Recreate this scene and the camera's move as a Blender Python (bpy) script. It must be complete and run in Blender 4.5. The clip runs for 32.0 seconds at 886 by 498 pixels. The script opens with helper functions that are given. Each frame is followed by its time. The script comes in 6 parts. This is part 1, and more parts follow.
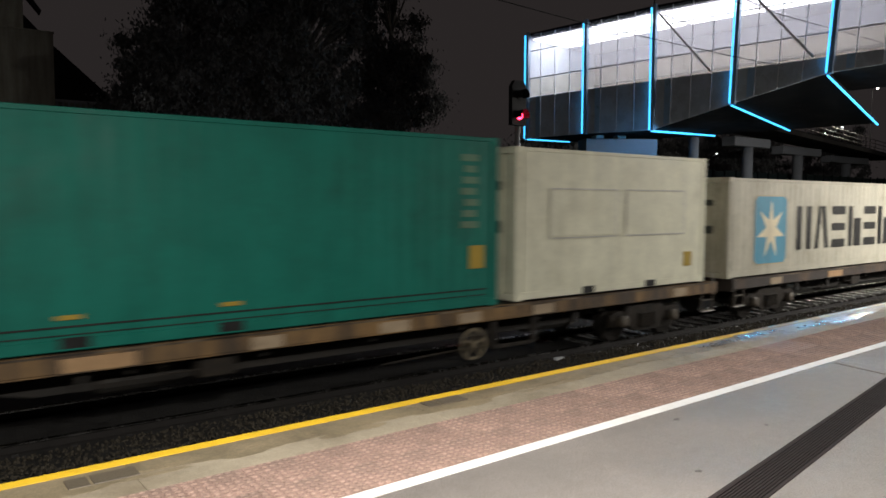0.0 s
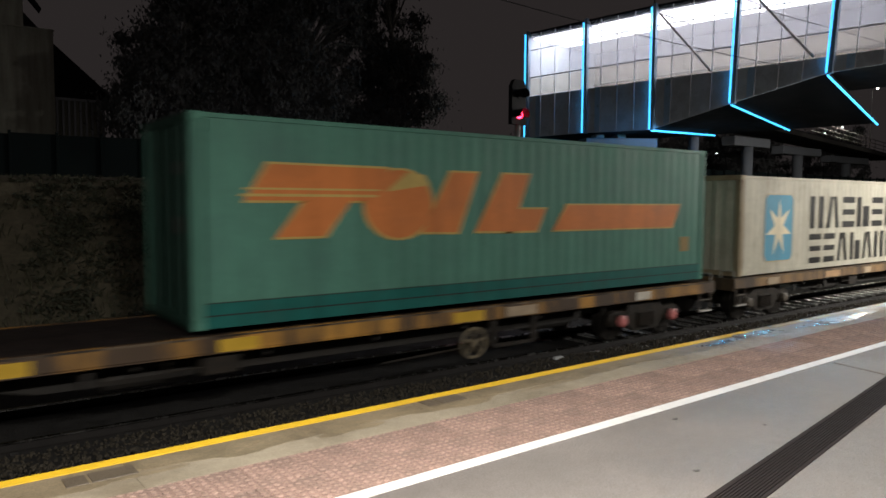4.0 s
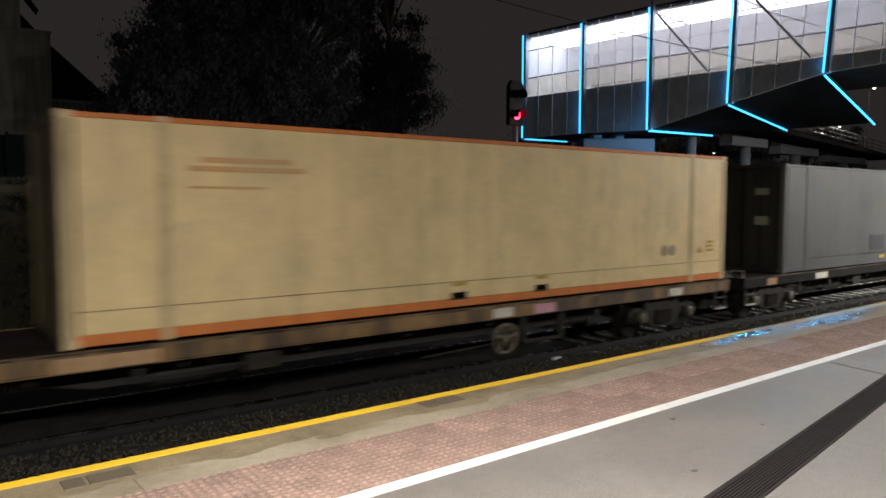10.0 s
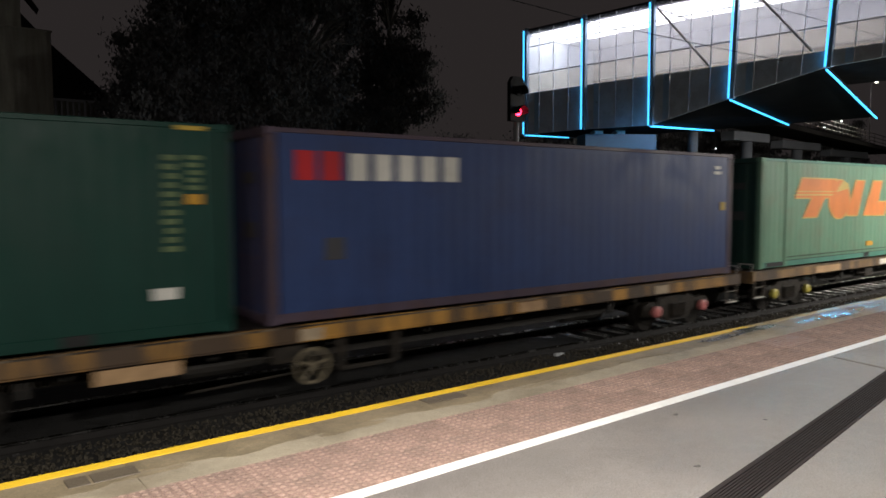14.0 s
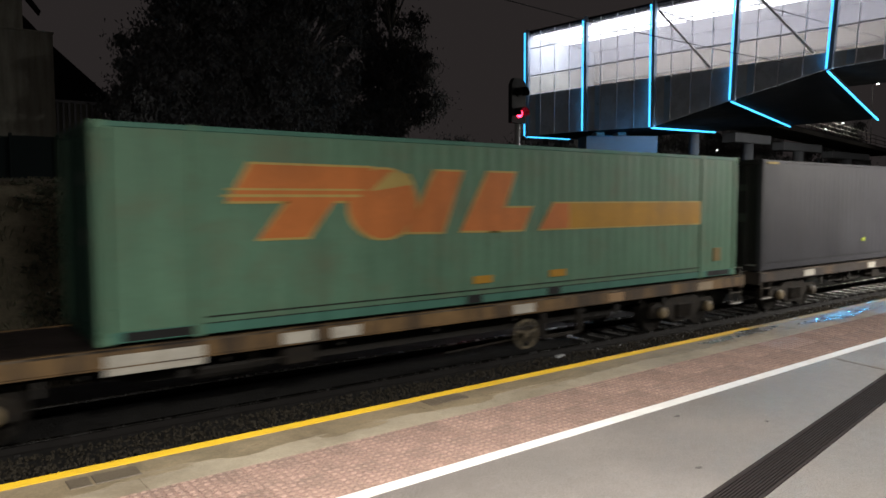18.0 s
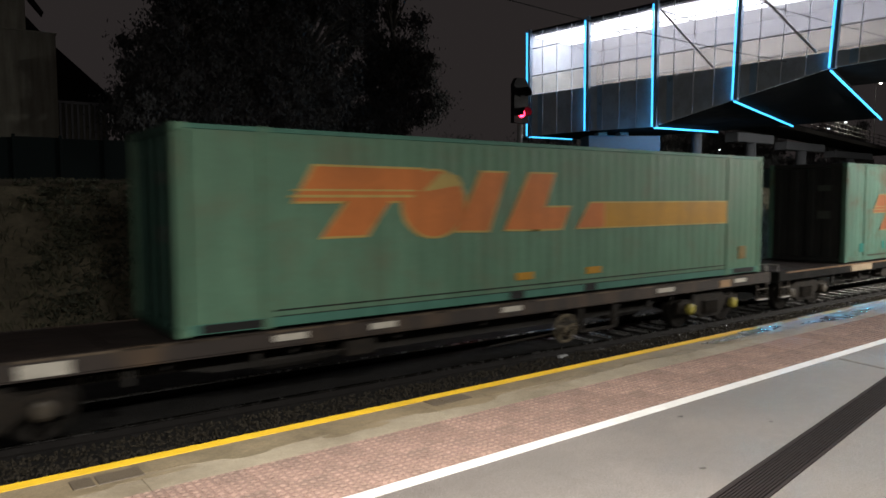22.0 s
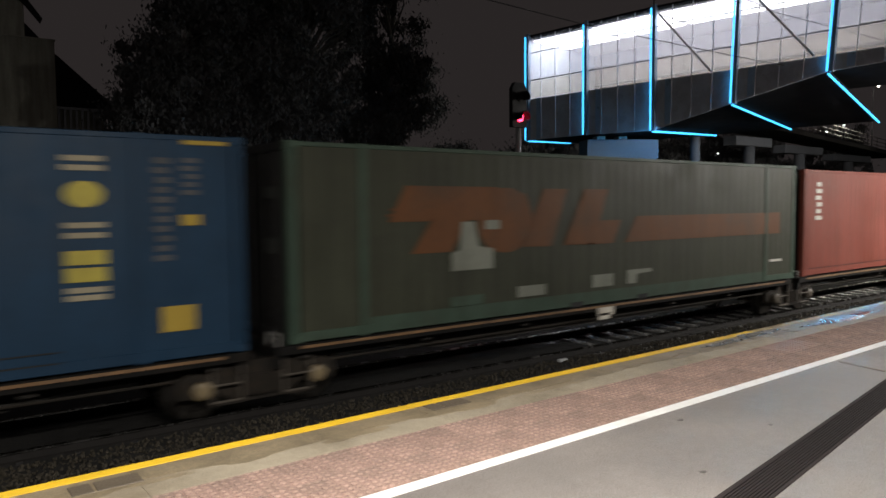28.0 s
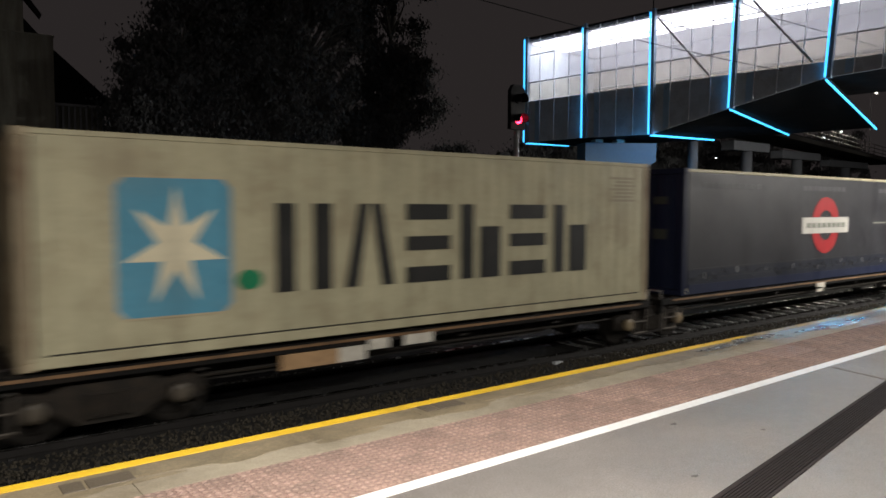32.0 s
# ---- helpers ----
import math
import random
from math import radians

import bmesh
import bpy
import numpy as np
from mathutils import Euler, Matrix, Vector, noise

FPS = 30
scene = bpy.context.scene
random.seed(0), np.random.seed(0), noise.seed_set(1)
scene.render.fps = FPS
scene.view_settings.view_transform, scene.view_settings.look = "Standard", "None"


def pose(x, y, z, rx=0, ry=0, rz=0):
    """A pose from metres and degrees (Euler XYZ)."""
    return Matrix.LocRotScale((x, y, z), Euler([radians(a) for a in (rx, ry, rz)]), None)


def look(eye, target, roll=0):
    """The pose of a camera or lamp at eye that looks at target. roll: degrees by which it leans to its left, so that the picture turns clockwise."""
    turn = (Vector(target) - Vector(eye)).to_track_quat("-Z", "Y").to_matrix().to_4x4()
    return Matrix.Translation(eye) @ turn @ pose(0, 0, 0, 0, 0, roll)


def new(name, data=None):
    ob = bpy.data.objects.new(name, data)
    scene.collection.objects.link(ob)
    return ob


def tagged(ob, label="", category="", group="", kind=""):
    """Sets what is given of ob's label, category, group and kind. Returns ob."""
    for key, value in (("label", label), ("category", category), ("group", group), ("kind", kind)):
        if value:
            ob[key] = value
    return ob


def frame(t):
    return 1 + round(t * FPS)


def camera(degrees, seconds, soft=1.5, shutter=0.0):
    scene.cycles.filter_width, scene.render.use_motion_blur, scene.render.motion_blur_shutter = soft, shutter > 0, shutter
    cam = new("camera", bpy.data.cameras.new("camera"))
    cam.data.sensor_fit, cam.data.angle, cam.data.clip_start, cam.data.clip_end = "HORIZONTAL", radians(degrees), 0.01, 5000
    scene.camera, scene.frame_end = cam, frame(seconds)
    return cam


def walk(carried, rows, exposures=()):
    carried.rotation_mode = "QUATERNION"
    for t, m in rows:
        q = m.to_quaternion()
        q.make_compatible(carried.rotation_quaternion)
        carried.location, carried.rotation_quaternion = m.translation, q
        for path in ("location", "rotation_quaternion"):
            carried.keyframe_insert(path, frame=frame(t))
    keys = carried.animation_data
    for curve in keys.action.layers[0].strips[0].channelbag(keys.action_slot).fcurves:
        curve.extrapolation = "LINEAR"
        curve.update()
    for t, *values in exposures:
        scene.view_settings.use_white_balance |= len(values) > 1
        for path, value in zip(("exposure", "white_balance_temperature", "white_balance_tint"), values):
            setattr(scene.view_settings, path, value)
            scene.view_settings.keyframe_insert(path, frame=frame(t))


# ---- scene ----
# Camera: held by hand on the platform, 1.8 m above the paving. x runs along the track, y across it, z up.
cam = camera(63.85, 32.0, soft=1.6, shutter=0.6)
walk(cam, [
    (0, pose(-0.004, 0.001, 1.800, 86.247, -0.154, -36.686)),
    (0.5, pose(0.001, -0.003, 1.800, 86.210, -0.180, -36.613)),
    (1, pose(-0.005, -0.003, 1.799, 86.150, -0.156, -36.688)),
    (1.5, pose(0.002, 0.003, 1.797, 86.186, -0.171, -36.808)),
    (2, pose(-0.005, -0.000, 1.789, 86.309, -0.164, -36.801)),
    (2.5, pose(0.000, 0.004, 1.800, 86.240, -0.215, -36.812)),
    (3, pose(-0.002, 0.001, 1.797, 86.306, -0.240, -36.750)),
    (3.5, pose(0.001, -0.003, 1.801, 86.227, -0.269, -36.640)),
    (5.5, pose(0.002, 0.004, 1.800, 86.056, -0.346, -36.995)),
    (6, pose(-0.001, 0.001, 1.804, 86.122, -0.310, -36.931)),
    (6.5, pose(-0.007, -0.002, 1.806, 86.022, -0.282, -37.022)),
    (7, pose(0.008, 0.010, 1.796, 85.961, -0.260, -37.216)),
    (7.5, pose(0.009, 0.013, 1.799, 86.015, -0.227, -37.290)),
    (8, pose(-0.003, -0.009, 1.814, 85.905, -0.260, -37.236)),
    (8.5, pose(0.002, 0.006, 1.798, 86.165, -0.174, -36.887)),
    (9, pose(0.010, 0.023, 1.787, 86.311, -0.103, -36.769)),
    (9.5, pose(-0.000, 0.033, 1.787, 86.308, -0.128, -36.842)),
    (10, pose(0.003, -0.007, 1.802, 86.224, -0.143, -36.845)),
    (10.5, pose(0.002, 0.002, 1.798, 86.214, -0.179, -37.011)),
    (11, pose(0.008, 0.013, 1.790, 86.217, -0.052, -37.061)),
    (11.5, pose(0.002, -0.000, 1.800, 86.167, -0.002, -36.927)),
    (12, pose(0.012, 0.017, 1.791, 86.272, 0.097, -36.944)),
    (12.5, pose(0.012, 0.001, 1.800, 86.094, 0.118, -36.937)),
    (13, pose(0.004, 0.023, 1.789, 86.002, 0.080, -36.845)),
    (13.5, pose(0.009, 0.018, 1.794, 85.993, 0.144, -36.723)),
    (14, pose(0.005, -0.008, 1.804, 85.966, 0.207, -36.719)),
    (14.5, pose(-0.002, 0.000, 1.805, 85.998, 0.272, -36.653)),
    (16.5, pose(-0.002, 0.007, 1.799, 85.857, 0.173, -36.701)),
    (17, pose(0.001, -0.012, 1.803, 85.854, 0.239, -36.656)),
    (17.5, pose(0.008, 0.016, 1.789, 86.024, 0.287, -36.656)),
    (18, pose(-0.000, -0.010, 1.802, 86.098, 0.186, -36.632)),
    (18.5, pose(-0.009, 0.006, 1.799, 86.138, 0.208, -36.633)),
    (19, pose(-0.011, -0.012, 1.804, 86.137, 0.269, -36.637)),
    (19.5, pose(0.004, 0.012, 1.797, 86.195, 0.293, -36.718)),
    (20, pose(0.001, -0.006, 1.792, 86.287, 0.385, -36.550)),
    (20.5, pose(0.011, 0.006, 1.794, 86.333, 0.319, -36.404)),
    (21, pose(0.007, 0.019, 1.789, 86.289, 0.329, -36.463)),
    (21.5, pose(0.005, 0.008, 1.800, 86.125, 0.319, -36.519)),
    (22, pose(0.002, 0.001, 1.801, 86.115, 0.268, -36.453)),
    (22.5, pose(0.001, 0.005, 1.798, 86.219, 0.273, -36.638)),
    (23, pose(-0.000, -0.000, 1.800, 86.267, 0.364, -36.564)),
    (23.5, pose(-0.003, -0.002, 1.797, 86.339, 0.376, -36.474)),
    (24, pose(0.007, 0.009, 1.794, 86.290, 0.373, -36.442)),
    (24.5, pose(-0.008, -0.006, 1.804, 86.252, 0.364, -36.624)),
    (25, pose(-0.005, 0.008, 1.799, 86.333, 0.364, -36.635)),
    (25.5, pose(0.001, 0.012, 1.799, 86.406, 0.415, -36.566)),
    (27.5, pose(0.014, 0.004, 1.807, 86.396, 0.381, -36.537)),
    (28, pose(0.005, -0.000, 1.800, 86.472, 0.494, -36.530)),
    (28.5, pose(0.005, 0.003, 1.800, 86.522, 0.477, -36.586)),
    (29, pose(-0.001, 0.009, 1.798, 86.532, 0.346, -36.564)),
    (29.5, pose(0.008, 0.008, 1.798, 86.533, 0.255, -36.610)),
    (30, pose(0.005, 0.006, 1.792, 86.570, 0.174, -36.669)),
    (30.5, pose(0.006, 0.000, 1.798, 86.453, -0.159, -36.663)),
    (31, pose(-0.003, 0.007, 1.787, 86.609, -0.114, -36.718)),
    (31.5, pose(0.000, 0.005, 1.797, 86.597, -0.197, -36.722)),
    (32, pose(0.015, -0.012, 1.803, 86.555, -0.209, -36.703)),
])

# ---- night sky and lamps ----
world = bpy.data.worlds.new("night")
scene.world = world
world.use_nodes = True
world.node_tree.nodes["Background"].inputs[0].default_value = (0.0215, 0.0180, 0.0178, 1)
world.node_tree.nodes["Background"].inputs[1].default_value = 1.0


def area_lamp(name, at, target, size, watts, colour=(1, 0.955, 0.885), spread=180):
    data = bpy.data.lights.new(name, "AREA")
    data.shape, data.size, data.energy, data.color, data.spread = "DISK", size, watts, colour, radians(spread)
    ob = new(name, data)
    ob.matrix_world = look(at, target)
    return ob


# Luminaires of the platform canopy, behind and beyond the camera
for lx, ly, lz, watts, tilt in ((-4, 1.2, 4.3, 340, 0.9), (1.9, 1.3, 4.3, 535, 1.1), (8.5, 1.9, 4.3, 110, 0.2), (16, 1.3, 4.3, 225, 0.5), (25.5, 1.4, 5.0, 1060, 2.6), (32, 1.6, 5.5, 2250, 4.4)):
    area_lamp("platform_lamp", (lx, ly, lz), (lx, ly + tilt, 0), 0.5, watts)


# Added lamps for the footbridge's blue strips and lit glazing, towards pier and bank
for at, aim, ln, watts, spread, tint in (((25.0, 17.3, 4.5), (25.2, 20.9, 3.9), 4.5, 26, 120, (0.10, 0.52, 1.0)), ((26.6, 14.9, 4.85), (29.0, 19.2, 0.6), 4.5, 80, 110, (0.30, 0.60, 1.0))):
    strip = area_lamp("strip_fill_lamp", at, aim, 0.1, watts, tint, spread)
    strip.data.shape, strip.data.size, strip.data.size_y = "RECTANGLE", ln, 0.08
# Added narrow beams for strips under the footbridge, aimed at the wet platform edge
for at, aim in (((25.5, 14.7, 4.9), (8.4, 5.2, 0)), ((26.8, 11.6, 5.0), (11.9, 5.3, 0))):
    strip = area_lamp("strip_fill_lamp", at, aim, 0.1, 1.6, (0.08, 0.50, 1.0), 20)
    strip.data.shape, strip.data.size, strip.data.size_y = "RECTANGLE", 3.2, 0.08
# The lantern on the access ramp beyond the footbridge
area_lamp("ramp_lamp", (61.18, 24.84, 10.71), (31.0, 18.6, 0.6), 0.3, 450, (1, 0.93, 0.78), 150)


# ---- materials ----
def mat(name, colour, rough=0.6, metal=0.0, vary=0.25, scale=3.0, bump=0.0, bump_scale=60.0, streak=0.0, dirt=None, dirt_amount=0.4, spec=0.5, island=0.0, coat=0.0, grain=0.0, grain_scale=160.0, stretch=1.0, dirt_from=0.48, dirt_to=0.68):
    m = bpy.data.materials.new(name)
    m.use_nodes = True
    nt = m.node_tree
    N, L = nt.nodes, nt.links
    p = N["Principled BSDF"]
    tc = N.new("ShaderNodeTexCoord")
    n1 = N.new("ShaderNodeTexNoise")
    n1.inputs["Scale"].default_value, n1.inputs["Detail"].default_value = scale, 6
    n1.inputs["Roughness"].default_value = 0.65
    L.new(tc.outputs["Object"], n1.inputs["Vector"])
    n2 = N.new("ShaderNodeTexNoise")
    n2.inputs["Scale"].default_value, n2.inputs["Detail"].default_value = scale * 11, 4
    L.new(tc.outputs["Object"], n2.inputs["Vector"])
    add = N.new("ShaderNodeMath")
    add.operation = "MULTIPLY_ADD"
    L.new(n2.outputs[0], add.inputs[0])
    add.inputs[1].default_value = 0.45
    L.new(n1.outputs[0], add.inputs[2])
    rng = N.new("ShaderNodeMapRange")
    rng.inputs[1].default_value, rng.inputs[2].default_value = 0.45, 1.0
    rng.inputs[3].default_value, rng.inputs[4].default_value = 1 - vary, 1 + vary * 0.6
    L.new(add.outputs[0], rng.inputs[0])
    value = rng.outputs[0]
    if grain:
        ng = N.new("ShaderNodeTexNoise")
        ng.inputs["Scale"].default_value, ng.inputs["Detail"].default_value = grain_scale, 3
        ng.inputs["Roughness"].default_value = 0.8
        L.new(tc.outputs["Object"], ng.inputs["Vector"])
        rg = N.new("ShaderNodeMapRange")
        rg.inputs[1].default_value, rg.inputs[2].default_value = 0.3, 0.7
        rg.inputs[3].default_value, rg.inputs[4].default_value = 1 - grain, 1 + grain
        L.new(ng.outputs[0], rg.inputs[0])
        mg = N.new("ShaderNodeMath")
        mg.operation = "MULTIPLY"
        L.new(value, mg.inputs[0])
        L.new(rg.outputs[0], mg.inputs[1])
        value = mg.outputs[0]
    if streak:
        mp = N.new("ShaderNodeMapping")
        mp.inputs["Scale"].default_value = (2.2, 2.2, 0.22)
        L.new(tc.outputs["Object"], mp.inputs[0])
        n3 = N.new("ShaderNodeTexNoise")
        n3.inputs["Scale"].default_value, n3.inputs["Detail"].default_value = 1.6, 7
        L.new(mp.outputs[0], n3.inputs["Vector"])
        r3 = N.new("ShaderNodeMapRange")
        r3.inputs[1].default_value, r3.inputs[2].default_value = 0.35, 0.7
        r3.inputs[3].default_value, r3.inputs[4].default_value = 1 - streak, 1 + streak * 0.3
        L.new(n3.outputs[0], r3.inputs[0])
        mu = N.new("ShaderNodeMath")
        mu.operation = "MULTIPLY"
        L.new(value, mu.inputs[0])
        L.new(r3.outputs[0], mu.inputs[1])
        value = mu.outputs[0]
    if island:
        oi = N.new("ShaderNodeObjectInfo")
        gi = N.new("ShaderNodeNewGeometry")
        ad = N.new("ShaderNodeMath")
        ad.operation = "ADD"
        L.new(oi.outputs["Random"], ad.inputs[0])
        L.new(gi.outputs["Random Per Island"], ad.inputs[1])
        r4 = N.new("ShaderNodeMapRange")
        r4.inputs[2].default_value = 2.0
        r4.inputs[3].default_value, r4.inputs[4].default_value = 1 - island, 1 + island
        L.new(ad.outputs[0], r4.inputs[0])
        mu = N.new("ShaderNodeMath")
        mu.operation = "MULTIPLY"
        L.new(value, mu.inputs[0])
        L.new(r4.outputs[0], mu.inputs[1])
        value = mu.outputs[0]
    mixer = N.new("ShaderNodeVectorMath")
    mixer.operation = "SCALE"
    mixer.inputs[0].default_value = colour[:3]
    L.new(value, mixer.inputs["Scale"])
    out = mixer.outputs[0]
    if dirt:
        nd = N.new("ShaderNodeTexNoise")
        nd.inputs["Scale"].default_value, nd.inputs["Detail"].default_value = scale * 0.8, 8
        nd.inputs["Roughness"].default_value = 0.72
        nd.inputs["Distortion"].default_value = 0.3
        off = N.new("ShaderNodeMapping")
        off.inputs["Location"].default_value = (7.3, 2.1, 5.5)
        off.inputs["Scale"].default_value = (1, 1, stretch)
        L.new(tc.outputs["Object"], off.inputs[0])
        L.new(off.outputs[0], nd.inputs["Vector"])
        rd = N.new("ShaderNodeMapRange")
        rd.inputs[1].default_value, rd.inputs[2].default_value = dirt_from, dirt_to
        rd.inputs[4].default_value = dirt_amount
        L.new(nd.outputs[0], rd.inputs[0])
        mx = N.new("ShaderNodeMix")
        mx.data_type = "RGBA"
        L.new(rd.outputs[0], mx.inputs[0])
        L.new(out, mx.inputs[6])
        mx.inputs[7].default_value = (*dirt, 1)
        out = mx.outputs[2]
    L.new(out, p.inputs["Base Color"])
    rr = N.new("ShaderNodeMapRange")
    rr.inputs[1].default_value, rr.inputs[2].default_value = 0.3, 0.75
    rr.inputs[3].default_value, rr.inputs[4].default_value = max(rough - 0.15, 0.03), min(rough + 0.15, 1)
    L.new(n1.outputs[0], rr.inputs[0])
    L.new(rr.outputs[0], p.inputs["Roughness"])
    p.inputs["Metallic"].default_value = metal
    p.inputs["Specular IOR Level"].default_value = spec
    p.inputs["Coat Weight"].default_value = coat
    if bump:
        nb = N.new("ShaderNodeTexNoise")
        nb.inputs["Scale"].default_value, nb.inputs["Detail"].default_value = bump_scale, 5
        L.new(tc.outputs["Object"], nb.inputs["Vector"])
        b = N.new("ShaderNodeBump")
        b.inputs["Strength"].default_value, b.inputs["Distance"].default_value = min(bump, 1), 0.02
        L.new(nb.outputs[0], b.inputs["Height"])
        L.new(b.outputs[0], p.inputs["Normal"])
    return m


def glow(name, colour, strength):
    m = bpy.data.materials.new(name)
    m.use_nodes = True
    p = m.node_tree.nodes["Principled BSDF"]
    p.inputs["Base Color"].default_value = (*colour, 1)
    p.inputs["Emission Color"].default_value = (*colour, 1)
    p.inputs["Emission Strength"].default_value = strength
    return m


def clear_glass(name, tint, gloss, frost):
    m = bpy.data.materials.new(name)
    m.use_nodes = True
    nt = m.node_tree
    nt.nodes.clear()
    out = nt.nodes.new("ShaderNodeOutputMaterial")
    mix = nt.nodes.new("ShaderNodeMixShader")
    tr = nt.nodes.new("ShaderNodeBsdfTransparent")
    gl = nt.nodes.new("ShaderNodeBsdfGlossy")
    tr.inputs[0].default_value = (*tint, 1)
    gl.inputs["Roughness"].default_value = 0.04
    mix.inputs[0].default_value = gloss
    fr = nt.nodes.new("ShaderNodeBsdfTranslucent")
    fr.inputs[0].default_value = (0.85, 0.86, 0.9, 1)
    soft = nt.nodes.new("ShaderNodeMixShader")
    soft.inputs[0].default_value = frost
    nt.links.new(tr.outputs[0], soft.inputs[1])
    nt.links.new(fr.outputs[0], soft.inputs[2])
    nt.links.new(soft.outputs[0], mix.inputs[1])
    nt.links.new(gl.outputs[0], mix.inputs[2])
    nt.links.new(mix.outputs[0], out.inputs[0])
    return m


RUST = (0.10, 0.045, 0.02)
GRIME = (0.035, 0.03, 0.024)
M_FLOOR = mat("paving_concrete", (0.220, 0.197, 0.182), 0.5, grain=0.42, grain_scale=75, vary=0.26, scale=0.9, bump=0.3, bump_scale=180, dirt=(0.16, 0.15, 0.14), dirt_amount=0.4)
M_COPING = mat("coping_concrete", (0.355, 0.305, 0.228), 0.62, spec=0.3, grain=0.25, grain_scale=70, vary=0.3, scale=1.1, bump=0.3, bump_scale=120, dirt=(0.15, 0.118, 0.078), dirt_amount=0.7)
M_WET = mat("stained_wet_concrete", (0.265, 0.212, 0.138), 0.44, spec=0.35, grain=0.25, grain_scale=60, vary=0.4, scale=1.6, bump=0.06, bump_scale=40, dirt=(0.07, 0.058, 0.04), dirt_amount=0.65)
M_TACTILE = mat("tactile_tile", (0.375, 0.258, 0.212), 0.8, spec=0.3, grain=0.35, grain_scale=55, vary=0.25, scale=2.5, bump=0.2, bump_scale=150, dirt=(0.24, 0.18, 0.15), dirt_amount=0.5, island=0.28)
# Tile ground and stud sides, darker than the stud tops
M_TACTILEBED = mat("darker_tactile_tile_ground", (0.288, 0.190, 0.155), 0.75, grain=0.35, grain_scale=55, vary=0.3, scale=2.5, bump=0.2, bump_scale=150, dirt=(0.15, 0.115, 0.095), dirt_amount=0.5, island=0.16)
M_TACTILEWET = mat("damp_tactile_tile", (0.275, 0.165, 0.130), 0.42, grain=0.35, grain_scale=55, vary=0.25, scale=2.5, bump=0.2, bump_scale=150, island=0.14)
M_YELLOW = mat("yellow_line_paint", (0.86, 0.55, 0.03), 0.5, vary=0.12, scale=2, bump=0.15, bump_scale=150, dirt=(0.45, 0.27, 0.03), dirt_amount=0.3)
M_YELLOWWORN = mat("wet_worn_yellow_paint", (0.50, 0.34, 0.07), 0.4, vary=0.3, scale=2, bump=0.15, bump_scale=150, dirt=(0.16, 0.125, 0.07), dirt_amount=0.9, dirt_from=0.42, dirt_to=0.6)
M_WHITE = mat("white_line_paint", (0.88, 0.87, 0.85), 0.5, vary=0.08, scale=3, bump=0.15, bump_scale=150, dirt=(0.5, 0.48, 0.45), dirt_amount=0.3)
M_GRATE = mat("grate_steel", (0.034, 0.027, 0.027), 0.85, 0.0, spec=0.1, vary=0.3, scale=8)
# Black for hollows whose shade is painted, and for dark panes and lenses
M_VOID = mat("channel_dark", (0.006, 0.006, 0.006), 0.8, vary=0.2)
M_STAIN = mat("grey_stain", (0.10, 0.09, 0.085), 0.6, vary=0.3, scale=9)
M_PUDDLE = mat("rain_puddle", (0.11, 0.105, 0.095), 0.28, vary=0.2, scale=3, bump=0.0, bump_scale=14, spec=1.0)
M_PLATE = mat("brown_slab", (0.125, 0.100, 0.072), 0.5, vary=0.3, scale=5, bump=0.3)
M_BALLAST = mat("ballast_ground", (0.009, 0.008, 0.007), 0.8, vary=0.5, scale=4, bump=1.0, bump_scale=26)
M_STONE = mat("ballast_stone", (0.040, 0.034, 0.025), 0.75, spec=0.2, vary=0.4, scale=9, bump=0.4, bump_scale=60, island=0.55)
M_RAIL = mat("rail_steel", (0.34, 0.33, 0.32), 0.26, 1.0, vary=0.2, scale=4)
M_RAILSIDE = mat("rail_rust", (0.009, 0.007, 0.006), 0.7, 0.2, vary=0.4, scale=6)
M_CLIP = mat("wet_clip_steel", (0.5, 0.5, 0.5), 0.22, 1.0, vary=0.3, scale=20)
M_SLEEPER = mat("wet_concrete_sleeper", (0.21, 0.206, 0.20), 0.25, spec=0.7, vary=0.3, scale=5, bump=0.3)
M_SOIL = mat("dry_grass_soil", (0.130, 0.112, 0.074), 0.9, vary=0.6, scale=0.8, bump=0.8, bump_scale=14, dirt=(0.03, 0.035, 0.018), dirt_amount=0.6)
M_SCRUB = mat("scrub_leaf", (0.046, 0.050, 0.030), 0.8, vary=0.5, scale=0.6, island=0.6)
M_GRASS = mat("dry_grass", (0.090, 0.084, 0.050), 0.8, vary=0.5, scale=0.5, island=0.5)
M_LEAF = mat("eucalypt_leaf", (0.118, 0.12, 0.122), 0.75, vary=0.4, scale=0.8, island=0.05, spec=0.1)
M_BARK = mat("pale_bark", (0.17, 0.16, 0.15), 0.8, vary=0.4, scale=2, bump=0.4, bump_scale=12)
M_FENCE = mat("dark_green_fence", (0.007, 0.0115, 0.012), 0.9, vary=0.3, scale=2, spec=0.1)
M_WALL = mat("rendered_wall", (0.30, 0.28, 0.24), 0.85, vary=0.2, scale=0.6, bump=0.2, bump_scale=30, streak=0.3)
M_HOUSE = mat("dim_house_render", (0.36, 0.35, 0.29), 0.9, vary=0.2, scale=0.6, streak=0.3)
M_BLACK = mat("black_metal", (0.007, 0.007, 0.008), 0.7, 0.0, vary=0.3, spec=0.2)
M_GALV = mat("galvanised_steel", (0.42, 0.42, 0.42), 0.45, 0.7, vary=0.25, scale=6)
M_HULL = mat("bridge_dark_panel", (0.54, 0.61, 0.70), 0.3, 0.0, vary=0.2, scale=1.5)
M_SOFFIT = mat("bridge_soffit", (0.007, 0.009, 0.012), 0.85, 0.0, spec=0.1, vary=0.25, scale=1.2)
M_FIN = mat("bridge_fin_steel", (0.30, 0.42, 0.55), 0.4, 0.5, vary=0.15)
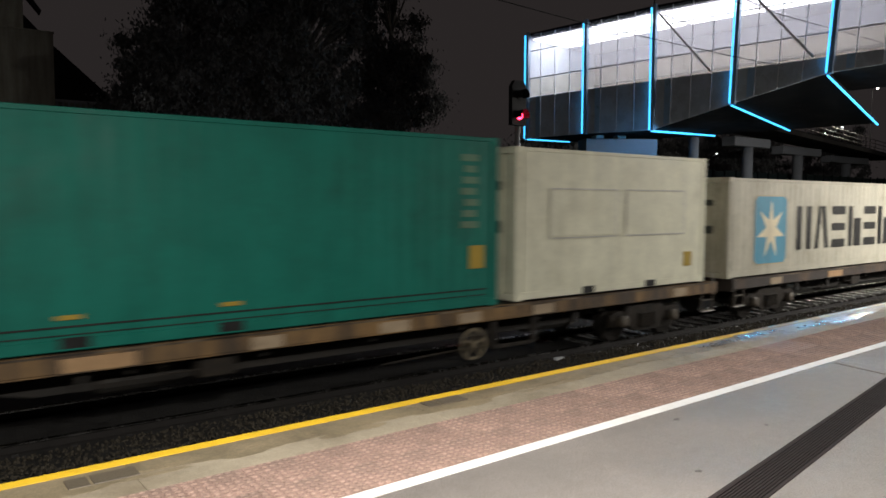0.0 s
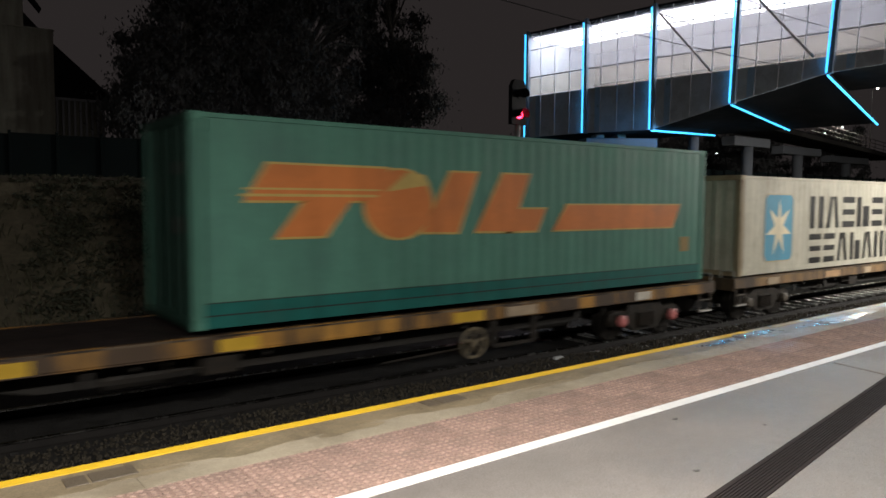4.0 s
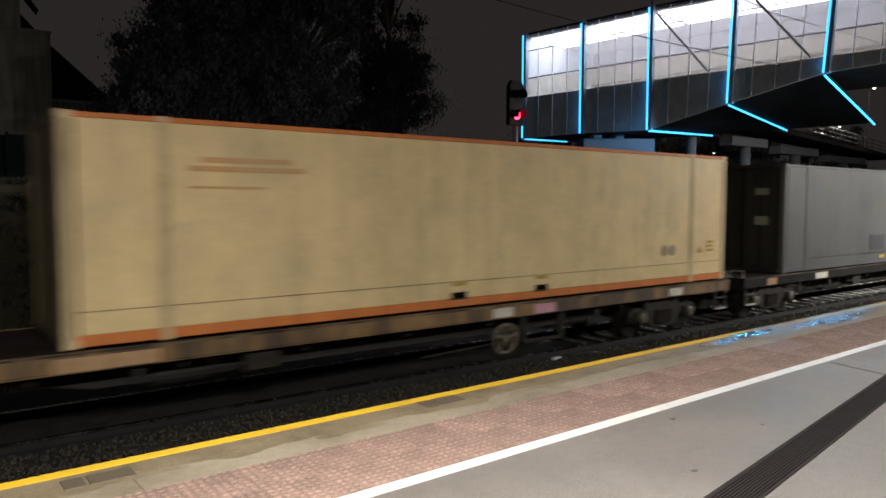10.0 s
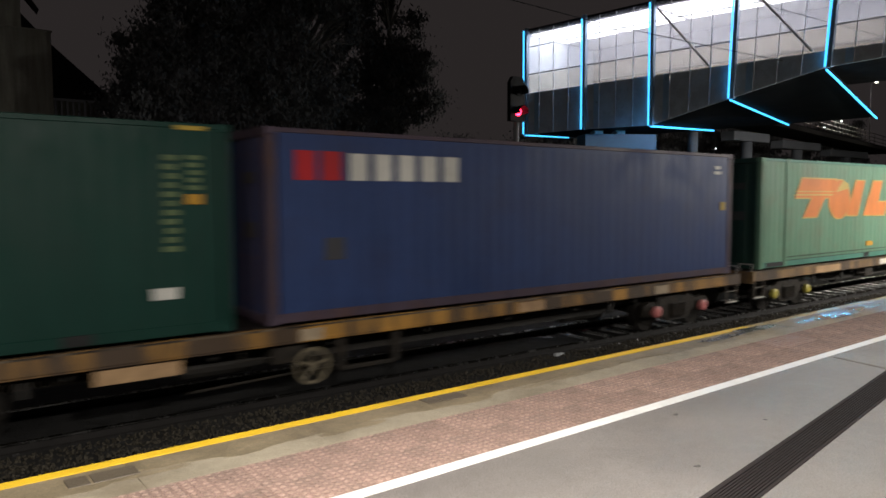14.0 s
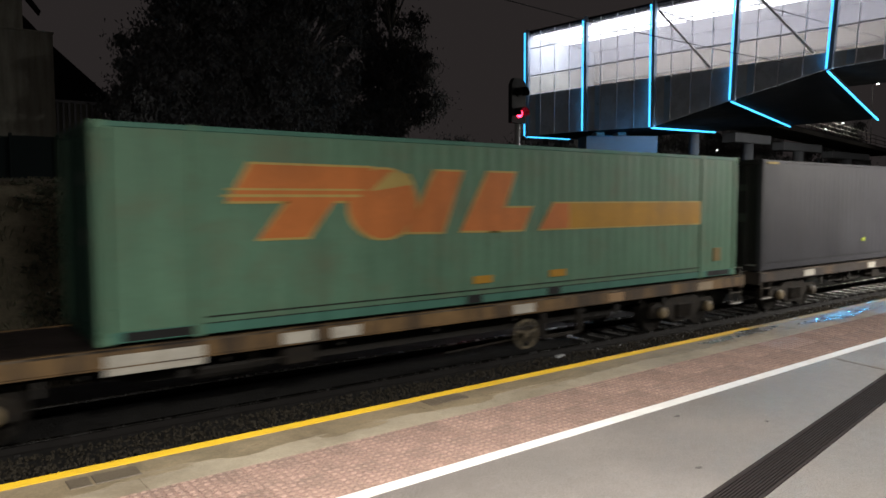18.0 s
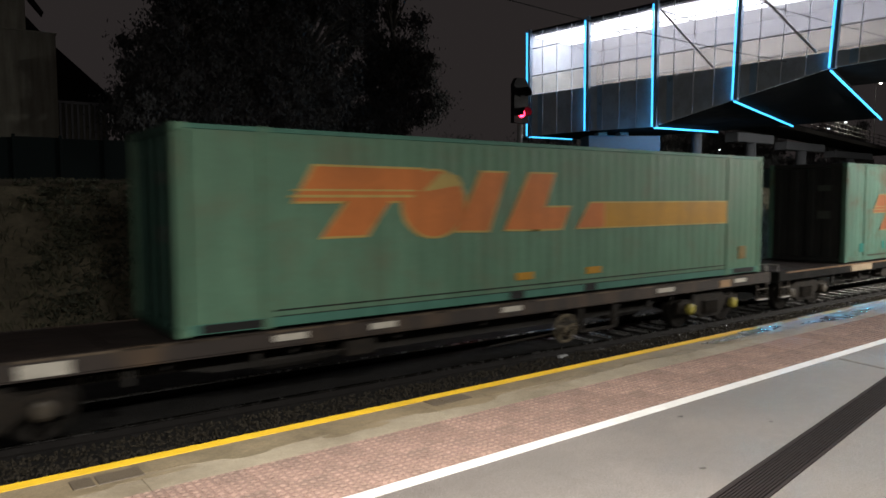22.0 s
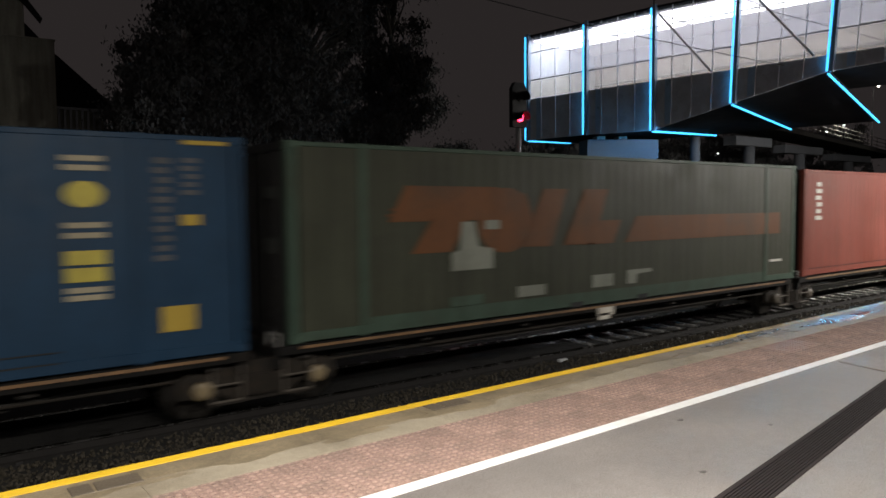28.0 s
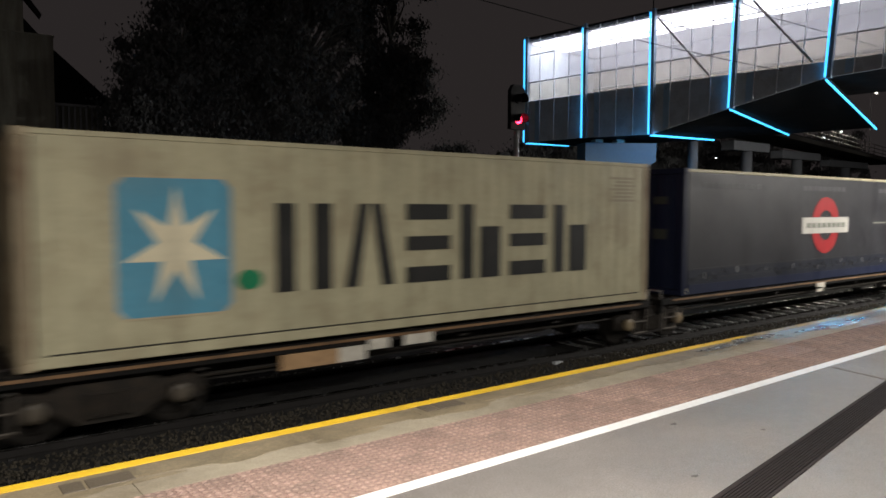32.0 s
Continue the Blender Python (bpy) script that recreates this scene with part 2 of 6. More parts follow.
M_INWHITE = mat("bridge_white_lining", (0.56, 0.55, 0.58), 0.6, vary=0.12, scale=0.9)
M_CREAM = mat("bridge_cream_lining", (0.43, 0.40, 0.34), 0.6, vary=0.35, scale=0.9)
M_GREYBAR = mat("bridge_grey_steel", (0.34, 0.34, 0.37), 0.5, 0.3, vary=0.15)
M_CONC = mat("pier_concrete", (0.40, 0.41, 0.42), 0.8, vary=0.18, scale=1.2, bump=0.2, bump_scale=40)
M_GLASS = clear_glass("bridge_glass", (0.9, 0.92, 0.95), 0.05, 0.16)
M_GLASS2 = clear_glass("bridge_lower_glass", (0.80, 0.78, 0.72), 0.05, 0.14)
M_LED = glow("blue_led", (0.06, 0.50, 1.0), 2.0)
M_TUBE = glow("white_light_panel", (1.0, 0.96, 0.97), 5.4)
M_MULL = mat("bridge_mullion", (0.72, 0.74, 0.80), 0.45, 0.3, vary=0.1)
M_RED = glow("red_signal_lens", (1.0, 0.02, 0.06), 14)
M_STREET = glow("street_lamp_lens", (1.0, 0.95, 0.85), 7)
M_SIGNRED = glow("red_sign_light", (1.0, 0.03, 0.05), 1.6)
M_SIGNWHITE = glow("white_sign_light", (0.95, 0.97, 1.0), 3)


# ---- building blocks ----
class Shape:
    """Collects simple solids into one mesh."""

    def __init__(self):
        self.v, self.f = [], []

    def add(self, verts, faces):
        n = len(self.v)
        self.v += verts
        self.f += [[n + i for i in face] for face in faces]
        return self

    def box(self, x0, x1, y0, y1, z0, z1, c=0.0):
        if c <= 0:
            return self.add([(x, y, z) for x in (x0, x1) for y in (y0, y1) for z in (z0, z1)],
                            [(0, 1, 3, 2), (4, 6, 7, 5), (0, 4, 5, 1), (2, 3, 7, 6), (0, 2, 6, 4), (1, 5, 7, 3)])
        # chamfered edges all round
        vs, index = [], {}
        for ax in range(3):
            for sx in (0, 1):
                for sy in (0, 1):
                    for sz in (0, 1):
                        p = [(x0, x1)[sx], (y0, y1)[sy], (z0, z1)[sz]]
                        s = (sx, sy, sz)
                        for k in range(3):
                            if k != ax:
                                p[k] += c if s[k] == 0 else -c
                        index[(ax, s)] = len(vs)
                        vs.append(tuple(p))
        fs = []
        for ax in range(3):
            a, b = (ax + 1) % 3, (ax + 2) % 3
            for side in (0, 1):
                ring = []
                for u, w in ((0, 0), (1, 0), (1, 1), (0, 1)):
                    s = [0, 0, 0]
                    s[ax], s[a], s[b] = side, u, w
                    ring.append(index[(ax, tuple(s))])
                fs.append(ring if side else ring[::-1])
            for u in (0, 1):
                for w in (0, 1):
                    s0, s1 = [0, 0, 0], [0, 0, 0]
                    s0[a] = s1[a] = u
                    s0[b] = s1[b] = w
                    s1[ax] = 1
                    q = [index[(a, tuple(s0))], index[(a, tuple(s1))], index[(b, tuple(s1))], index[(b, tuple(s0))]]
                    fs.append(q if u != w else q[::-1])
        for s in [(i, j, k) for i in (0, 1) for j in (0, 1) for k in (0, 1)]:
            t = [index[(0, s)], index[(1, s)], index[(2, s)]]
            fs.append(t if sum(s) % 2 else t[::-1])
        return self.add(vs, fs)

    def prism(self, poly, a, b, axis="y"):
        """A polygon given in the two other axes, drawn out from a to b."""
        put = {"x": lambda p, h: (h, p[0], p[1]), "y": lambda p, h: (p[0], h, p[1]), "z": lambda p, h: (p[0], p[1], h)}[axis]
        n = len(poly)
        return self.add([put(p, a) for p in poly] + [put(p, b) for p in poly],
                        [list(range(n))[::-1], list(range(n, 2 * n))] + [[i, (i + 1) % n, n + (i + 1) % n, n + i] for i in range(n)])

    def tube(self, p, q, r, n=8, r2=None):
        p, q = Vector(p), Vector(q)
        d = (q - p).normalized()
        u = d.orthogonal().normalized()
        w = d.cross(u)
        r2 = r if r2 is None else r2
        ring = [u * math.cos(2 * math.pi * i / n) + w * math.sin(2 * math.pi * i / n) for i in range(n)]
        return self.add([tuple(p + k * r) for k in ring] + [tuple(q + k * r2) for k in ring],
                        [list(range(n))[::-1], list(range(n, 2 * n))] + [[i, (i + 1) % n, n + (i + 1) % n, n + i] for i in range(n)])

    def torus(self, c, R, r, axis="y", n=20, m=6):
        vs, fs = [], []
        for i in range(n):
            a = 2 * math.pi * i / n
            for j in range(m):
                b = 2 * math.pi * j / m
                e, h = R + r * math.cos(b), r * math.sin(b)
                vs.append((c[0] + e * math.cos(a), c[1] + h, c[2] + e * math.sin(a)))
                fs.append([i * m + j, i * m + (j + 1) % m, ((i + 1) % n) * m + (j + 1) % m, ((i + 1) % n) * m + j])
        return self.add(vs, fs)

    def sheet(self, poly, y):
        """A flat painted shape in the plane y."""
        return self.add([(p[0], y, p[1]) for p in poly], [list(range(len(poly)))])

    def mesh(self, name, material, smooth=False):
        me = bpy.data.meshes.new(name)
        me.from_pydata([tuple(p) for p in self.v], [], self.f)
        me.validate()
        bm = bmesh.new()
        bm.from_mesh(me)
        bmesh.ops.recalc_face_normals(bm, faces=bm.faces)
        bm.to_mesh(me)
        bm.free()
        me.materials.append(material)
        if smooth:
            me.polygons.foreach_set("use_smooth", [True] * len(me.polygons))
        return me


def part(name, shape, material, parent=None, label="", m=None, smooth=False):
    """Links a shape (or a ready mesh) as one mesh object, under parent if there is one."""
    ob = new(name, shape if isinstance(shape, bpy.types.Mesh) else shape.mesh(name, material, smooth))
    if parent:
        ob.parent = parent
    if m is not None:
        ob.matrix_basis = m
    return tagged(ob, label)


def thing(name, label, category, group="", kind="", m=None):
    ob = new(name)
    if m is not None:
        ob.matrix_basis = m
    return tagged(ob, label, category, group, kind)


# ---- the ground, one sheet out to the horizon ----
BANK = [(13.6, -1.45), (15.0, -1.66), (15.9, -1.45), (17.0, -0.55), (18.2, 0.62), (19.3, 1.72), (20.2, 2.28), (21.0, 2.42), (24.0, 2.42), (60, 2.45), (1500, 2.45)]


def bank_z(x, y):
    """Height of the grass bank behind the track."""
    z = next((z0 + (z1 - z0) * (y - y0) / (y1 - y0) for (y0, z0), (y1, z1) in zip(BANK, BANK[1:]) if y0 <= y <= y1), -1.5)
    if 15.5 < y < 24:
        z += noise.noise((x * 0.3, y * 0.45, 0.3)) * 0.16 * min(1, (y - 15.5) / 2) * (0.35 if y > 20 else 1)
    return z


def build_ground():
    flat = [(-400, -1.5), (5.0, -1.5), (7.0, -1.52), (8.0, -1.42), (9.2, -1.42), (9.8, -1.45)]
    ys = [p[0] for p in flat] + [13.6, 14.4, 15.0, 15.5] + [15.9 + 0.42 * i for i in range(13)] + [22.0, 24.0, 26, 60, 1500]
    prof = [(y, dict(flat).get(y)) for y in ys]
    xs = [-1500, -200, -60] + [-40 + 1.25 * i for i in range(81)] + [70, 100, 250, 1500]
    s = Shape()
    vs, fs = [], []
    for x in xs:
        for y, z in prof:
            fill = 0.035 * min(max((13.5 - x) / 2.5, 0), 1) - 0.05 * min(max((x - 11) / 2.5, 0), 1) if 9.7 < y < 14 else 0
            vs.append((x, y, (bank_z(x, y) if z is None else z) + fill))
    n = len(prof)
    for i in range(len(xs) - 1):
        for j in range(n - 1):
            fs.append([i * n + j, (i + 1) * n + j, (i + 1) * n + j + 1, i * n + j + 1])
    s.add(vs, fs)
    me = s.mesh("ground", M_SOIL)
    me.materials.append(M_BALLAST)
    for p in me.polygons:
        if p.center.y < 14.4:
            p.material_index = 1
    tagged(new("ground", me), "dry grass bank rising behind the ballasted railway tracks", "ground", kind="structure")


build_ground()


def build_track(cy):
    """One track: concrete sleepers, two rails, loose ballast round them."""
    track = thing("railway_track", "wet railway track with shiny rails on concrete sleepers", "railway track", kind="structure", m=pose(0, cy, -0.08))
    for side in (-0.835, 0.835):
        s = Shape()
        s.prism([(side - 0.07, -1.36), (side + 0.07, -1.36), (side + 0.07, -1.345), (side + 0.012, -1.32), (side + 0.012, -1.235), (side + 0.035, -1.225), (side + 0.035, -1.203), (side + 0.028, -1.2), (side - 0.028, -1.2), (side - 0.035, -1.203), (side - 0.035, -1.225), (side - 0.012, -1.235), (side - 0.012, -1.32), (side - 0.07, -1.345)], -60, 140, "x")
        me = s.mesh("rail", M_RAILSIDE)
        me.materials.append(M_RAIL)
        for p in me.polygons:
            if p.center.z > -1.215:
                p.material_index = 1
        part("rail", me, None, track)
    sl = Shape().prism([(-1.3, -1.47), (1.3, -1.47), (1.3, -1.37), (1.22, -1.352), (0.5, -1.352), (0.4, -1.375), (-0.4, -1.375), (-0.5, -1.352), (-1.22, -1.352), (-1.3, -1.37)], -0.115, 0.115, "x").mesh("sleeper", M_SLEEPER)
    for i in range(110):
        part("sleeper", sl, None, track, m=pose(-12 + 0.68 * i, 0, 0))
    clip = Shape().box(-0.05, 0.05, -0.05, 0.05, -1.365, -1.325, 0.01).mesh("rail_clip", M_CLIP)
    for i in range(18, 70):
        part("rail_clip", clip, None, track, m=pose(-12 + 0.68 * i, -0.95, 0))


build_track(11.22)


def build_ballast():
    rng = random.Random(4)
    s = Shape()
    base = [(1, 0, 0), (-1, 0, 0), (0, 1, 0), (0, -1, 0), (0, 0, 1), (0, 0, -0.6), (0.6, 0.6, 0.5), (-0.6, 0.5, 0.55)]
    faces = [(0, 6, 4), (6, 2, 4), (2, 7, 4), (7, 1, 4), (1, 3, 4), (3, 0, 4), (0, 2, 6), (2, 1, 7), (0, 3, 5), (3, 1, 5), (1, 2, 5), (2, 0, 5)]
    for i in range(36000):
        u = rng.random()
        x = -9 + 51 * u ** 1.2
        y = rng.uniform(7.9, 10.2)
        r = rng.uniform(0.014, 0.034)
        hump = 0.02 * noise.noise((x * 1.3, y * 1.7, 2.0))
        z = (-1.405 if y < 9.4 else -1.43) + rng.uniform(0, 0.04) + hump
        rot = Euler((rng.uniform(0, 6), rng.uniform(0, 6), rng.uniform(0, 6))).to_matrix()
        s.add([tuple(rot @ Vector((p[0] * r * rng.uniform(0.7, 1.3), p[1] * r, p[2] * r)) + Vector((x, y, z))) for p in base], faces)
    me = bpy.data.meshes.new("ballast")
    me.from_pydata(s.v, [], s.f)
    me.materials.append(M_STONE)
    tagged(new("ballast", me), "loose dark ballast stones beside the rails", "ballast", kind="stuff")


build_ballast()


# ---- the platform ----
TURN = pose(0, 0, 0, 0, 0, 1.15)


def build_platform():
    body = Shape().box(-45, 90, -9, 5.12, -1.6, -0.1)
    part("platform", body, M_CONC, None, "", TURN)
    tagged(bpy.data.objects["platform"], "raised concrete railway platform wall", "platform", kind="structure")
    fl = part("pavement", Shape().box(-45, 90, -9, 3.598, -0.1, 0.0), M_FLOOR, None, "grey concrete platform paving with stains and joints", TURN)
    tagged(fl, "", "pavement", kind="structure")
    white = part("white_line", Shape().box(-45, 90, 3.602, 3.715, -0.1, 0.002), M_WHITE, None, "painted white safety line along the platform", TURN)
    tagged(white, "", "line marking", kind="structure")
    cop = thing("coping", "stained concrete platform coping with a yellow edge line", "platform edge", kind="structure", m=TURN)
    for i in range(45):
        x0 = -30 + 2.4 * i
        part("coping_slab", Shape().box(x0 + 0.0008, x0 + 2.3992, 4.551, 4.86, -0.1, 0.0, 0.004), M_COPING, cop)
        part("edge_slab", Shape().box(x0 + 0.0008, x0 + 2.3992, 4.862, 5.113, -0.1, -0.003, 0.004), M_WET, cop)
    part("yellow_line", Shape().box(-30, 9.4, 5.115, 5.225, -0.12, 0.001, 0.0015), M_YELLOW, cop, "bright yellow painted edge line")
    part("yellow_line", Shape().box(9.4, 78, 5.115, 5.225, -0.12, 0.001, 0.006), M_YELLOWWORN, cop, "wet worn yellow edge line")
    # damp brown patches that cross the slabs
    rng = random.Random(77)
    for i in range(44):
        u, w = -3.5 + 0.42 * i + rng.uniform(-0.2, 0.2), rng.uniform(4.80, 4.92)
        a, b = rng.uniform(0.15, 0.5), rng.uniform(0.025, 0.075)
        rim = [(u + a * (1 + 0.3 * math.sin(3 * t + i)) * math.cos(t), w + b * (1 + 0.35 * math.cos(4 * t + i)) * math.sin(t)) for t in [k * 0.3491 for k in range(18)]]
        part("damp_patch", Shape().prism(rim, -0.004, 0.0012 + 0.00003 * i, "z"), M_WET, cop)
    for u, w in ((1.1, 4.86), (3.98, 4.93), (-2.0, 4.9)):
        part("dark_cover", Shape().box(u - 0.14, u + 0.14, w - 0.01, w + 0.17, -0.02, 0.004, 0.003), M_PLATE, cop, "dark metal cover plate")
        part("dark_cover", Shape().box(u - 0.29, u - 0.16, w - 0.01, w + 0.17, -0.02, 0.004, 0.003), M_PLATE, cop, "dark metal cover plate")
    # tactile tiles with raised studs
    strip = thing("tactile_paving", "worn red-brown tactile paving tiles with raised studs", "tactile paving", kind="structure", m=TURN)
    s = Shape().box(-0.2074, 0.2074, -0.2074, 0.2074, -0.1, 0.0, 0.0015)
    for i in range(7):
        for j in range(7):
            cx, cy = -0.1782 + 0.0594 * i, -0.1782 + 0.0594 * j
            s.add([(cx + r * math.cos(a), cy + r * math.sin(a), z) for r, z in ((0.0235, 0.0), (0.0195, 0.006)) for a in (0.4, 1.45, 2.5, 3.55, 4.6, 5.65)],
                  [[k, (k + 1) % 6, 6 + (k + 1) % 6, 6 + k] for k in range(6)] + [[6, 7, 8, 9, 10, 11]])
    tile, wet = s.mesh("tile", M_TACTILEBED), s.mesh("tile", M_TACTILEWET)
    tile.materials.append(M_TACTILE)
    for p in tile.polygons:
        p.material_index = int(p.center.z > 0.005)
    for i in range(128):
        for j in range(2):
            u = -10.488 + 0.416 * i
            damp = u > 6.5 and noise.noise((u * 0.5, j * 0.4, 3.7)) > 0.05
            part("tile", wet if damp else tile, None, strip, m=pose(u, 3.926 + 0.416 * j, 0))
    part("tile_bed", Shape().box(-30, 78, 3.717, 4.549, -0.11, -0.012), M_STAIN, strip)


build_platform()


def build_drain():
    """A slotted drain that runs at an angle across the paving."""
    d = thing("drain", "long dark slotted steel drain grate in the paving", "drain", kind="structure", m=pose(3.82, 2.425, 0, 0, 0, 8.9))
    x0, x1, w = -4, 24, 0.262
    # Flat black sheet: the shade between the bars is put into its colour
    part("channel", Shape().box(x0, x1, -w, 0, -0.03, 0.002), M_VOID, d)
    for y in (-w, -0.022):
        part("edge_bar", Shape().box(x0, x1, y, y + 0.022, -0.02, 0.008, 0.002), M_GRATE, d)
    n = 10
    for k in range(n):
        y = -w + 0.034 + (w - 0.068) * k / (n - 1)
        part("grate_bar", Shape().box(x0, x1, y - 0.0056, y + 0.0056, -0.01, 0.012), M_GRATE, d)
    for k in range(29):
        x = x0 + k * 1.0
        part("cross_bar", Shape().box(x - 0.008, x + 0.008, -w + 0.022, -0.022, -0.01, 0.006), M_GRATE, d)


build_drain()
tagged(part("joint", Shape().prism([(8.28, 3.72), (8.33, 3.72), (8.15, 2.9), (8.10, 2.9)], 0.0, 0.003, "z"), M_PLATE), "dark sealed joint across the concrete paving", "joint", kind="structure")
tagged(part("marker_block", Shape().box(10.42, 10.66, 10.10, 10.2, -1.5, -1.37, 0.012), M_CONC), "small pale concrete marker block in the ballast", "marker", kind="structure")
for i, (sx, sy, r) in enumerate(((5.04, 3.50, 0.02), (4.17, 2.72, 0.018), (5.5, 2.98, 0.012))):
    blot = [(sx + r * (1 + 0.4 * math.sin(3 * a + i)) * math.cos(a) * 1.4, sy + r * (1 + 0.3 * math.cos(2 * a + i)) * math.sin(a)) for a in [k * 0.5236 for k in range(12)]]
    tagged(part("stain", Shape().prism(blot, 0.0, 0.0025, "z"), M_STAIN), "small dark stain on the paving", "stain", kind="structure")

# unseen plain wall, added to close the platform behind the camera and bounce light
tagged(part("wall_unseen", Shape().box(-45, 90, -9.3, -9.0, -1.6, 4.8), M_WALL), "plain unseen wall added behind the platform", "wall", kind="structure")

for i, (sx, sy, a, b) in enumerate(((11.4, 5.08, 1.1, 0.13), (8.3, 5.12, 0.5, 0.07), (9.2, 5.2, 0.5, 0.11))):
    rim = [(sx + a * (1 + 0.25 * math.sin(3 * t + i)) * math.cos(t), sy + b * (1 + 0.2 * math.cos(4 * t + 2 * i)) * math.sin(t) + 0.02 * a * math.cos(t)) for t in [k * 0.3142 for k in range(20)]]
    tagged(part("puddle", Shape().prism(rim, -0.002, 0.006, "z"), M_PUDDLE), "shallow rain puddle on the platform coping", "puddle", kind="structure")


# ---- the footbridge over the tracks ----
NRM = Vector((0.9943, 0.107, 0))
Z_SILL, Z_TOP, Z_FAR, WIDTH = 6.65, 9.47, 4.87, 5.5
LOW = {1: 4.78, 2: 4.78, 3: 4.70, 4: 5.42, 5: 6.10, 6: 6.25, 7: 6.3, 8: 6.3, 9: 6.3}
LEAN = {1: 0, 2: 0, 3: 0.0, 4: 0.28, 5: 0.62, 6: 0.7, 7: 0.7, 8: 0.7, 9: 0.7}


def station(k):
    return Vector((22.9 + 0.348 * (k - 1), 24.44 - 3.23 * (k - 1), 0))


def near_wall(k, z, out=0.0):
    """A point of the near wall at station k (may lie between two) and height z."""
    a = min(max(int(k), 1), 8)
    f = k - a
    low = LOW[a] * (1 - f) + LOW[a + 1] * f
    lean = LEAN[a] * (1 - f) + LEAN[a + 1] * f
    p = station(k) + NRM * (lean * (z - low) / (Z_TOP - low) - out + 0.2)
    return Vector((p.x, p.y, z))


def low_at(k):
    a = min(max(int(k), 1), 8)
    return LOW[a] * (1 - (k - a)) + LOW[a + 1] * (k - a)


def far_wall(k, z):
    p = station(k) + NRM * WIDTH
    return Vector((p.x, p.y, z))


def slab(s, a, b, c, d, t):
    """A plate with corners a b c d and thickness t along its own normal."""
    n = (b - a).cross(d - a).normalized() * t
    q = [a, b, c, d, a + n, b + n, c + n, d + n]
    s.add([tuple(p) for p in q], [(0, 1, 2, 3), (7, 6, 5, 4), (0, 4, 5, 1), (1, 5, 6, 2), (2, 6, 7, 3), (3, 7, 4, 0)])
    return s


# Pier concrete with the strips' blue light mixed into its base colour
M_PIER = mat("led_tinted_pier_concrete", (0.11, 0.155, 0.21), 0.85, vary=0.18, scale=1.2, bump=0.2, bump_scale=40)
M_COLUMN = mat("grey_column_concrete", (0.105, 0.112, 0.125), 0.85, vary=0.25, scale=1.2, bump=0.2, bump_scale=40)
M_RAMPRAIL = mat("brown_ramp_rail", (0.042, 0.028, 0.022), 0.5, vary=0.3, scale=2)
M_TIE = mat("bridge_grey_tie", (0.50, 0.47, 0.45), 0.5, vary=0.1)
# Blue that stands for the light strips' reflection on the panels
M_STRIPREFLECT = mat("painted_strip_reflection", (0.40, 0.62, 0.85), 0.35, 0.3, vary=0.2, scale=2)


